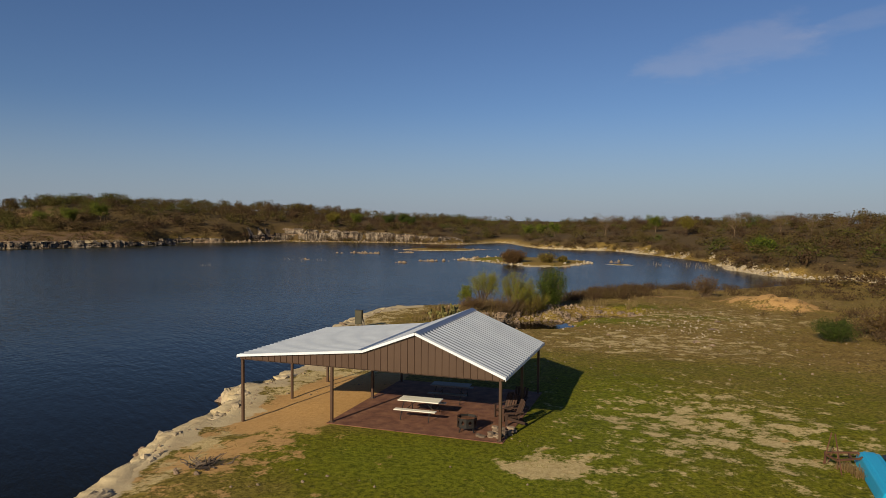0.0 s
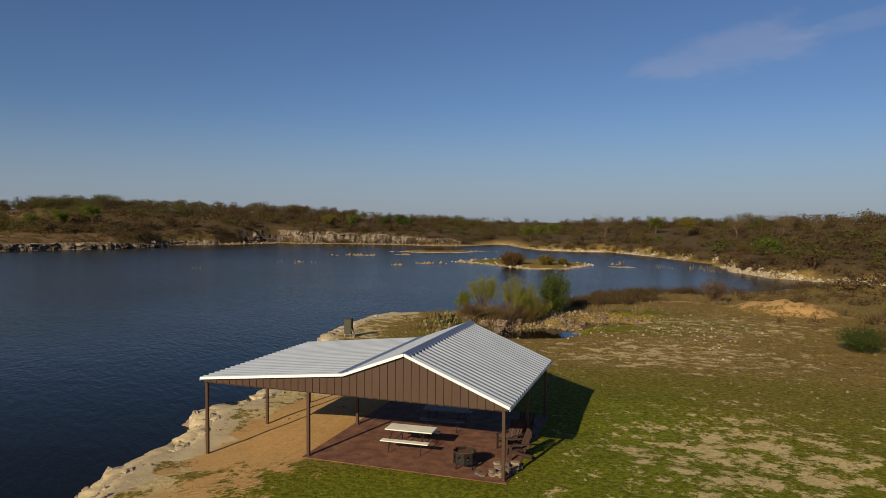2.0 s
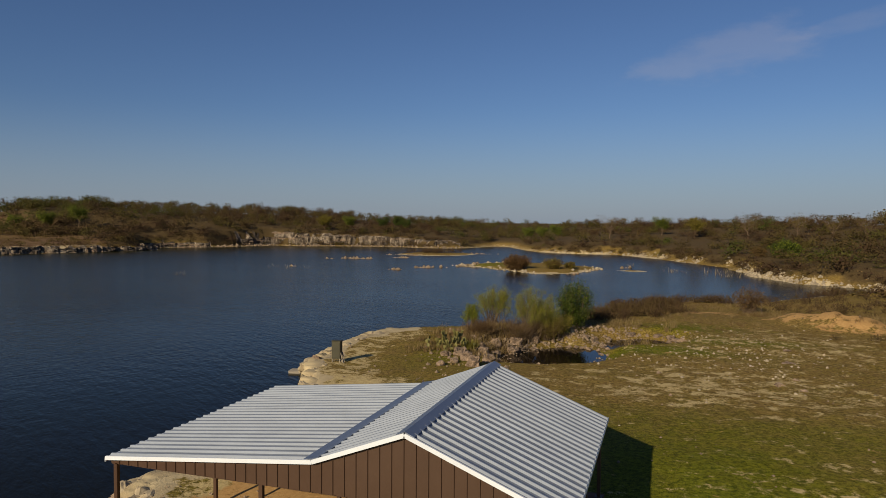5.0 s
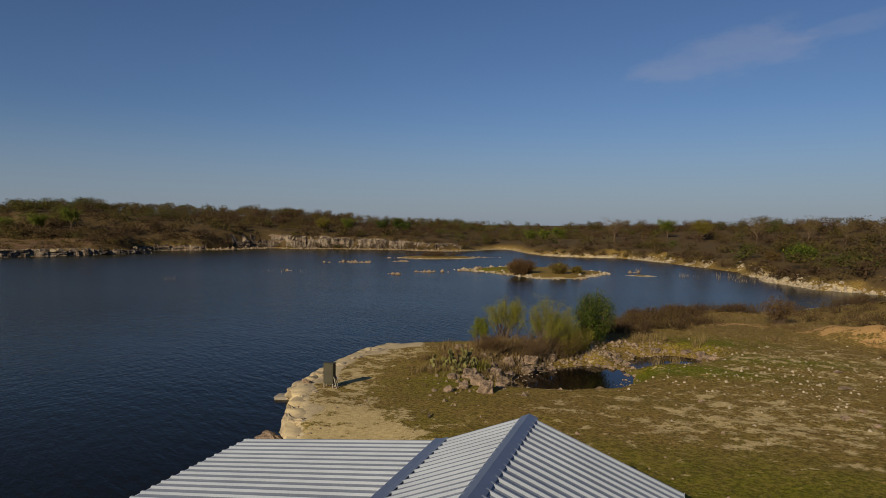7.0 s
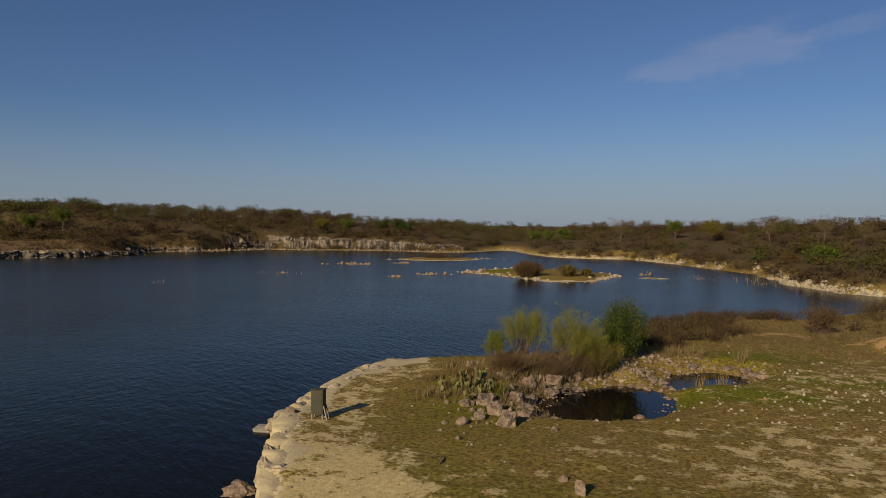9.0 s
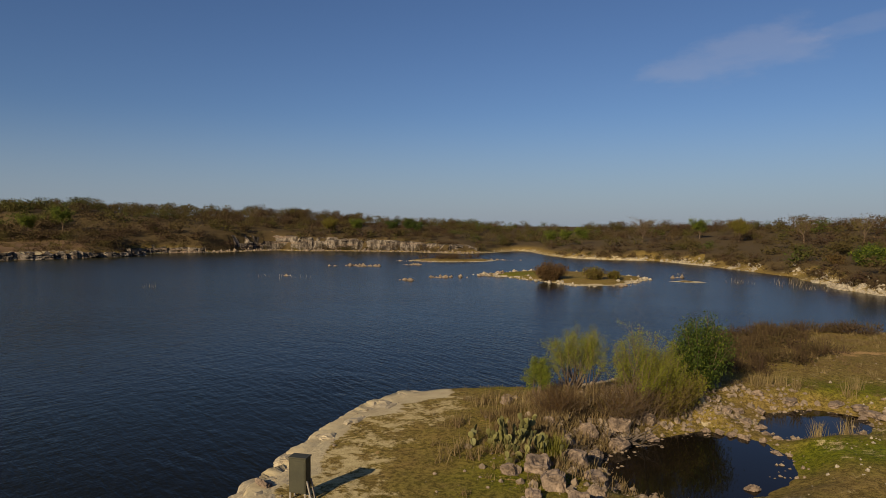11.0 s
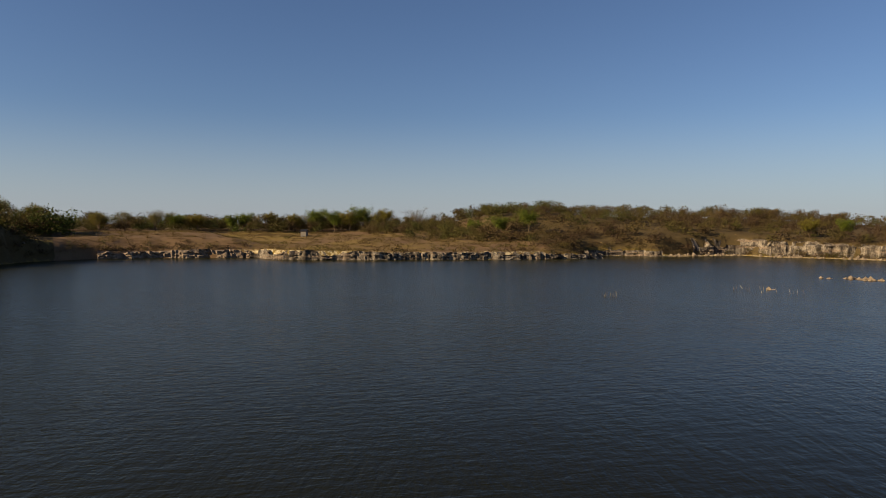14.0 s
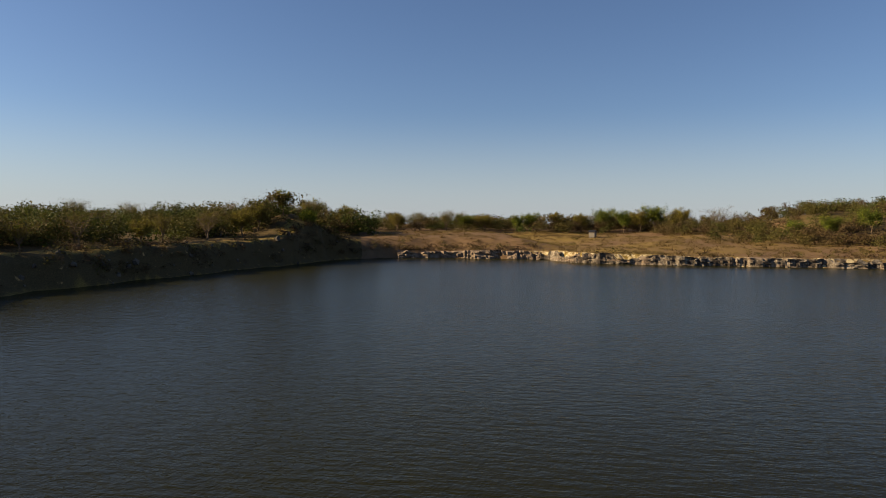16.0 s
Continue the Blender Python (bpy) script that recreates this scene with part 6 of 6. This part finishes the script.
def fire_pit(at):
    ob = thing("fire_pit", "rusty eight-sided steel fire pit with cut-out panels", "fire pit", at, 12)
    n, r0, r1 = 8, 0.34, 0.40
    for k in range(n):
        a0, a1 = 2 * math.pi * k / n, 2 * math.pi * (k + 1) / n
        c, mid = (a0 + a1) / 2, 0.5
        w = 2 * r1 * math.sin(math.pi / n)
        d = r1 * math.cos(math.pi / n)
        m = pose(0, 0, 0, 0, 0, math.degrees(c)) @ Matrix.Translation((d, 0, 0.2))
        bm = bmesh.new()
        # a plate with a diamond hole: four corner pieces round it
        outer = [(-w / 2, 0.0), (w / 2, 0.0), (w / 2, 0.38), (-w / 2, 0.38)]
        hole = [(0.0, 0.09), (0.075, 0.19), (0.0, 0.29), (-0.075, 0.19)]
        lay = []
        for x in (0.0, -0.006):
            lay.append(([bm.verts.new(m @ Vector((x, p, z))) for p, z in outer], [bm.verts.new(m @ Vector((x, p, z))) for p, z in hole]))
        for (o, h), flip in zip(lay, (False, True)):
            for f in ((o[0], o[1], h[1], h[0]), (o[1], o[2], h[2], h[1]), (o[2], o[3], h[3], h[2]), (o[3], o[0], h[0], h[3])):
                bm.faces.new(f[::-1] if flip else f)
        part("panel", bm, DARK_STEEL, ob)
    bm = bmesh.new()
    bmesh.ops.create_cone(bm, cap_ends=True, segments=16, radius1=0.2, radius2=0.36, depth=0.16, matrix=Matrix.Translation((0, 0, 0.40)))
    part("bowl", bm, RUST, ob, "rusty fire bowl")
    for r, z, name in ((0.41, 0.59, "rim"), (0.41, 0.20, "foot_ring")):
        pts = [(r * math.cos(a * math.pi / 8), r * math.sin(a * math.pi / 8), z) for a in range(17)]
        part(name, rods(pts, 0.014), RUST if name == "rim" else DARK_STEEL, ob)
    for k in range(4):
        a = math.pi / 4 + k * math.pi / 2
        bm = beam_between(bmesh.new(), (0.30 * math.cos(a), 0.30 * math.sin(a), 0.24), (0.43 * math.cos(a), 0.43 * math.sin(a), 0.0), 0.05, 0.02)
        part("leg", bm, DARK_STEEL, ob)
    return ob


fire_pit((-1.62, 0.82, 0.0))


def garden_chair(at, rz):
    ob = thing("garden_chair", "reddish wooden slatted garden chair with sloping back", "chair", at, rz, "garden chairs")
    for k in range(5):
        y = -0.28 + 0.12 * k
        z = 0.36 - 0.022 * k
        part("seat_slat", box_bm((-0.27, y, z), (0.27, y + 0.105, z + 0.022), 0.004), CEDAR, ob)
    for k in range(5):
        x = -0.24 + 0.12 * k
        top = 0.95 + 0.06 * (1 - abs(k - 2) / 2)
        bm = beam_between(bmesh.new(), (x, 0.24, 0.24), (x * 1.12, 0.52, top), 0.10, 0.02)
        part("back_slat", bm, CEDAR, ob)
    for s in (-1, 1):
        part("arm", box_bm((s * 0.34 - 0.06, -0.36, 0.54), (s * 0.34 + 0.06, 0.42, 0.565), 0.005), CEDAR, ob)
        part("front_leg", box_bm((s * 0.30 - 0.02, -0.34, 0.0), (s * 0.30 + 0.02, -0.24, 0.54)), CEDAR, ob)
        part("rear_leg", beam_between(bmesh.new(), (s * 0.285, -0.28, 0.33), (s * 0.285, 0.62, 0.03), 0.025, 0.11), CEDAR, ob)
    part("back_rail", box_bm((-0.33, 0.40, 0.50), (0.33, 0.43, 0.57)), CEDAR, ob)
    return ob


gc = garden_chair((-0.62, 3.15, 0.0), -30)
copy_thing(gc, pose(-0.16, 2.35, 0.0, 0, 0, -62))
copy_thing(gc, pose(-0.35, 4.35, 0.0, 0, 0, -12))


def stacked_stones():
    r = random.Random(3)
    k = 0
    for x, y, n in ((-0.55, 0.35, 3), (-0.42, 0.75, 4), (-0.20, 0.30, 3), (-0.25, 1.15, 3), (0.02, 1.5, 2), (-0.8, 0.25, 1), (0.12, 0.9, 3), (-0.05, 0.65, 3), (0.22, 1.3, 2), (-1.0, 0.33, 1), (-0.5, 1.1, 2)):
        z = 0.0 if x < 0.1 else ground_at(x, y)
        for i in range(n):
            w, d, t = r.uniform(0.22, 0.38), r.uniform(0.16, 0.28), r.uniform(0.05, 0.085)
            bm = bmesh.new()
            bmesh.ops.create_cone(bm, cap_ends=True, segments=7, radius1=0.5, radius2=0.47, depth=1.0)
            for v in bm.verts:
                v.co.x *= 1 + r.uniform(-0.18, 0.18)
                v.co.y *= 1 + r.uniform(-0.18, 0.18)
            ob = part("flat_stone", bm, FLAGSTONE)
            ob.matrix_world = pose(x + r.uniform(-0.04, 0.04), y + r.uniform(-0.04, 0.04), z + t / 2, r.uniform(-3, 3), r.uniform(-3, 3), r.uniform(0, 360)) @ Matrix.Diagonal((w, d, t, 1))
            tagged(ob, "flat tan flagstone stacked beside the pavilion post", "stone", "stacked flagstones")
            z += t


stacked_stones()


def bait_cabinet(at, rz):
    """A tall narrow sheet-metal box on wooden legs with two slanting struts."""
    ob = thing("feeder_cabinet", "tall olive metal cabinet on wooden legs at the ledge", "cabinet", at, rz)
    part("body", box_bm((-0.29, -0.18, 0.22), (0.29, 0.18, 1.32), 0.015), OLIVE_PAINT, ob)
    part("lid", box_bm((-0.31, -0.21, 1.32), (0.31, 0.21, 1.36), 0.01), OLIVE_PAINT, ob)
    part("door_panel", box_bm((-0.24, -0.195, 0.3), (0.24, -0.18, 1.24), 0.005), OLIVE_PAINT, ob)
    for sx in (-1, 1):
        for sy in (-1, 1):
            part("leg", box_bm((sx * 0.255 - 0.025, sy * 0.15 - 0.025, -0.08), (sx * 0.255 + 0.025, sy * 0.15 + 0.025, 0.24)), GREY_WOOD, ob)
    for y in (-0.12, 0.14):
        part("strut", beam_between(bmesh.new(), (0.30, y, 0.62), (0.50, y - 0.05, -0.05), 0.045, 0.045), GREY_WOOD, ob, "pale wooden strut")
    return ob


bait_cabinet((-17.75, 24.35, ground_at(-17.75, 24.35)), 4)


def raft(at, rz):
    ob = thing("swim_raft", "small weathered plank raft afloat by the ledge", "raft", at, rz)
    for k in range(6):
        part("plank", box_bm((-0.62, -0.45 + 0.15 * k, 0.10), (0.62, -0.45 + 0.15 * k + 0.125, 0.14), 0.006), GREY_WOOD, ob)
    for y in (-0.36, 0.02, 0.38):
        part("bearer", box_bm((-0.6, y - 0.04, -0.06), (0.6, y + 0.04, 0.10)), GREY_WOOD, ob)
    return ob


raft((-20.75, 24.9, WATER + 0.02), 12)


def branch_pile(at, seed, n, reach, label):
    r = random.Random(seed)
    z = ground_at(*at)
    ob = thing("branch_pile", label, "driftwood", (at[0], at[1], z))
    for k in range(n):
        a = r.uniform(0, 6.283)
        p = Vector((r.gauss(0, 0.25), r.gauss(0, 0.18), r.uniform(0.02, 0.1)))
        q = p + Vector((math.cos(a), math.sin(a), r.uniform(0.1, 0.75))) * reach * r.uniform(0.4, 1)
        pts = limb_path(r, p, q, 0.06, 3)
        bm = bmesh.new()
        w = r.uniform(0.015, 0.05)
        for i, (s, e) in enumerate(zip(pts, pts[1:])):
            add_rod(bm, s, e, w * (1 - 0.25 * i), w * (0.75 - 0.25 * i) + 0.004, 6)
        part("branch", bm, DRIFT, ob)
    return ob


branch_pile((-9.0, -6.0), 2, 40, 0.62, "heap of dark dead branches on the bare shore")
branch_pile((-10.8, 20.9), 6, 3, 0.5, "dark piece of driftwood lying on the sand")
branch_pile((-8.6, 36.0), 9, 30, 1.3, "tangle of grey dead branches over the rubble")
branch_pile((-10.6, 32.2), 12, 16, 0.8, "tangle of grey dead branches by the boulder")
for x, y in ((-9.6, -6.6), (-9.9, -6.3), (-9.4, -5.7), (-8.7, -6.7)):
    rock(x, y, (0.24, 0.2, 0.22), "pale stone beside the dead branches", kind=int(-x * 7) % 7, group="stones by the branches")


def prickly_pear(at, seed, n=34):
    r = random.Random(seed)
    ob = thing("prickly_pear", "olive prickly pear cactus clump beside the boulders", "cactus", (at[0], at[1], ground_at(*at) - 0.03))
    bm = bmesh.new()
    bmesh.ops.create_uvsphere(bm, u_segments=10, v_segments=6, radius=0.5)
    for v in bm.verts:
        v.co.x *= 0.78 * (0.75 + 0.5 * (v.co.z + 0.5))
        v.co.y *= 0.16
        v.co.z += 0.5
    pad = part("pad", bm, CACTUS_SKIN, ob)
    ends, first = [], True
    for k in range(n):
        if k < n // 4 or not ends:
            p, s, depth = Vector((r.gauss(0, 0.62), r.gauss(0, 0.45), 0)), r.uniform(0.28, 0.40), 0
        else:
            p, depth = r.choice(ends)
            s = r.uniform(0.22, 0.34)
        m = Matrix.Translation(p) @ pose(0, 0, 0, r.uniform(-28, 28), r.uniform(-32, 32), r.uniform(0, 180)) @ Matrix.Diagonal((s, s, s, 1))
        if first:
            o, first = pad, False
        else:
            o = new("pad", pad.data)
            o.parent = ob
        o.matrix_basis = m
        if depth < 4:
            ends.append((m @ Vector((r.uniform(-0.25, 0.25), 0, 0.92)), depth + 1))
    return ob


prickly_pear((-12.7, 31.5), 1, 120)
prickly_pear((-11.9, 30.9), 2, 80)


def spike_plant(at, seed, n, height, label, tint):
    q = np.random.default_rng(seed)
    ob = thing("grass_clump", label, "grass", (at[0], at[1], ground_at(*at) - 0.03))
    a, l = q.random(n) * 6.283, 0.15 + 0.45 * q.random(n)
    root = np.stack([q.normal(size=n) * 0.16, q.normal(size=n) * 0.16, 0 * a], 1)
    tip = root + np.stack([np.cos(a) * l * height, np.sin(a) * l * height, height * (0.6 + 0.4 * q.random(n))], 1)
    side = np.stack([-np.sin(a), np.cos(a), 0 * a], 1) * 0.016
    quad = np.stack([root - side, root + side, tip + side * 0.2, tip - side * 0.2], 1)
    b = link_arrays("blade_tuft", quad.reshape(-1, 3), np.arange(4 * n).reshape(-1, 4), STRAW, tint=np.full(4 * n, tint))
    b.parent = ob
    return ob


spike_plant((-11.05, 30.9), 3, 160, 0.95, "spiky olive green grass clump by the cactus", 0.72)
spike_plant((-10.9, 31.5), 4, 120, 0.9, "spiky olive green grass clump by the boulder", 0.68)
for k, (x, y) in enumerate(((-1.9, 46.6), (-1.2, 46.9), (-0.5, 46.6), (-2.5, 46.3), (2.4, 47.2), (-0.8, 38.7), (0.4, 39.2), (1.9, 46.2))):
    spike_plant((x, y), 20 + k, 45, 0.85, "pale dry reed clump at the pond", 0.02)
for k, (x, y) in enumerate(((-12.6, 33.2), (-12.0, 34.0), (-13.1, 34.6), (-11.3, 32.4), (-12.9, 32.3), (-13.6, 33.4), (-12.3, 35.3), (-13.8, 35.6))):
    spike_plant((x, y), 60 + k, 240, 0.42, "russet dry grass clump near the cactus", 0.24)


def lake_sticks(at, seed, n, spread, height, label, category="dead stems"):
    r = random.Random(seed)
    ob = thing("dead_stems", label, category, (at[0], at[1], WATER), group="stems in the lake")
    for k in range(n):
        p = Vector((r.gauss(0, spread), r.gauss(0, spread), -0.3))
        q = p + Vector((r.gauss(0, 0.2), r.gauss(0, 0.2), 0.3 + height * r.uniform(0.4, 1.0)))
        part("stem", add_rod(bmesh.new(), p, q, 0.035, 0.012, 4), DRIFT if k % 3 else STRAW_STEM, ob)
    return ob


lake_sticks((-83.0, 88.5), 1, 9, 0.7, 1.0, "pale dead twigs that break the lake surface")
lake_sticks((-79.0, 114.5), 2, 12, 1.6, 0.7, "dark dead twigs beside a stone in the lake")
lake_sticks((-72.8, 114.0), 3, 10, 1.6, 0.6, "dark dead twigs beside a stone in the lake")
lake_sticks((3.3, 131.6), 4, 26, 1.2, 0.9, "straw-coloured reeds standing in the shallows")
lake_sticks((11.3, 133.5), 5, 40, 2.2, 1.0, "straw-coloured reeds standing in the shallows")
lake_sticks((13.4, 124.5), 6, 34, 2.0, 0.9, "straw-coloured reeds by the far bank")
lake_sticks((-6.2, 149.0), 7, 10, 0.8, 0.9, "pale dead twigs that break the lake surface")


# ---- boat and old iron on the grass ----
def pedal_boat(at, rz):
    ob = thing("pedal_boat", "turquoise plastic pedal boat resting upturned on the grass", "boat", at, rz)
    bm = bmesh.new()
    n = 17
    section = [(-0.47, 0.02), (-0.45, 0.10), (-0.36, 0.34), (-0.32, 0.385), (-0.22, 0.39), (-0.17, 0.425), (0.17, 0.425), (0.22, 0.39), (0.32, 0.385), (0.36, 0.34), (0.45, 0.10), (0.47, 0.02)]
    grid = []
    for i in range(n):
        v = -1 + 2 * i / (n - 1)
        end = max(0, abs(v) - 0.8) / 0.2
        wide, high = 1 - 0.32 * end**2, 1 - 0.55 * end**2.5
        grid.append([bm.verts.new((x * wide, v * 2.3, z * high)) for x, z in section])
    for i in range(n - 1):
        for j in range(len(section) - 1):
            bm.faces.new((grid[i][j], grid[i][j + 1], grid[i + 1][j + 1], grid[i + 1][j]))
    bm.faces.new(grid[0])
    bm.faces.new(grid[-1][::-1])
    bmesh.ops.recalc_face_normals(bm, faces=bm.faces)
    left = part("hull", bm, BLUE_HULL, ob)
    left.location.x = -0.5
    right = new("hull", left.data)
    right.parent = ob
    right.location.x = 0.55
    part("deck", box_bm((-0.3, -1.3, 0.20), (0.35, 1.35, 0.30), 0.03), BLUE_HULL, ob)
    part("paddle_housing", box_bm((-0.16, 1.3, 0.34), (0.2, 1.75, 0.46), 0.04), DARK_STEEL, ob)
    return ob


pedal_boat((13.22, 0.35, ground_at(13.0, 0.0) - 0.02), -3)


def old_implement():
    ob = thing("farm_implement", "rusty iron farm implement frame standing in grass", "implement", (11.6, 1.4, ground_at(11.6, 1.4)))
    part("upright", rods([(-0.35, 0.25, -0.02), (-0.12, 0.25, 1.12)], 0.022), RUST, ob)
    part("upright", rods([(0.02, -0.75, -0.02), (-0.02, 0.2, 1.1)], 0.022), RUST, ob)
    part("upright", rods([(-0.2, 0.3, 0.0), (-0.02, 0.35, 0.55)], 0.018), RUST, ob)
    part("upright", rods([(0.0, -0.3, 0.0), (0.0, -0.1, 0.62)], 0.018), RUST, ob)
    for p, q in (((-0.3, 0.35, 0.36), (0.85, 0.75, 0.36)), ((-0.05, -0.35, 0.34), (0.85, 0.3, 0.30)), ((-0.3, 0.3, 0.32), (-0.02, -0.4, 0.34)), ((0.5, 0.62, 0.34), (0.5, 0.1, 0.3))):
        part("frame_bar", beam_between(bmesh.new(), p, q, 0.06, 0.06), RUST, ob)
    for p in ((0.85, 0.75, 0.0), (0.85, 0.3, 0.0), (-0.28, 0.33, 0.0)):
        part("foot", box_bm((p[0] - 0.03, p[1] - 0.03, -0.02), (p[0] + 0.03, p[1] + 0.03, 0.36)), RUST, ob)
    return ob


old_implement()
spike_plant((11.9, 1.2), 90, 120, 0.35, "dry grass clump under the rusty implement", 0.2)
spike_plant((12.2, 0.7), 91, 120, 0.3, "dry grass clump under the rusty implement", 0.25)


# ---- far shed ----
def shed(at):
    ob = thing("shed", "small pale shed at the edge of the far field", "shed", (at[0], at[1], ground_at(*at)), -40)
    part("wall", box_bm((-1.3, -1.0, -0.2), (1.3, 1.0, 2.0)), GREY_WOOD, ob)
    part("roof", extrude_bm([(-1.5, -1.25, 1.98), (1.5, -1.25, 1.98), (1.5, -1.25, 2.06), (0, -1.25, 2.7), (-1.5, -1.25, 2.06)], (0, 0, 0), (0, 2.5, 0)), DARK_STEEL, ob)
    part("door", box_bm((0.2, -1.03, 0.0), (0.9, -1.0, 1.8)), GREY_WOOD, ob)
    return ob


shed((-258.0, 118.4))
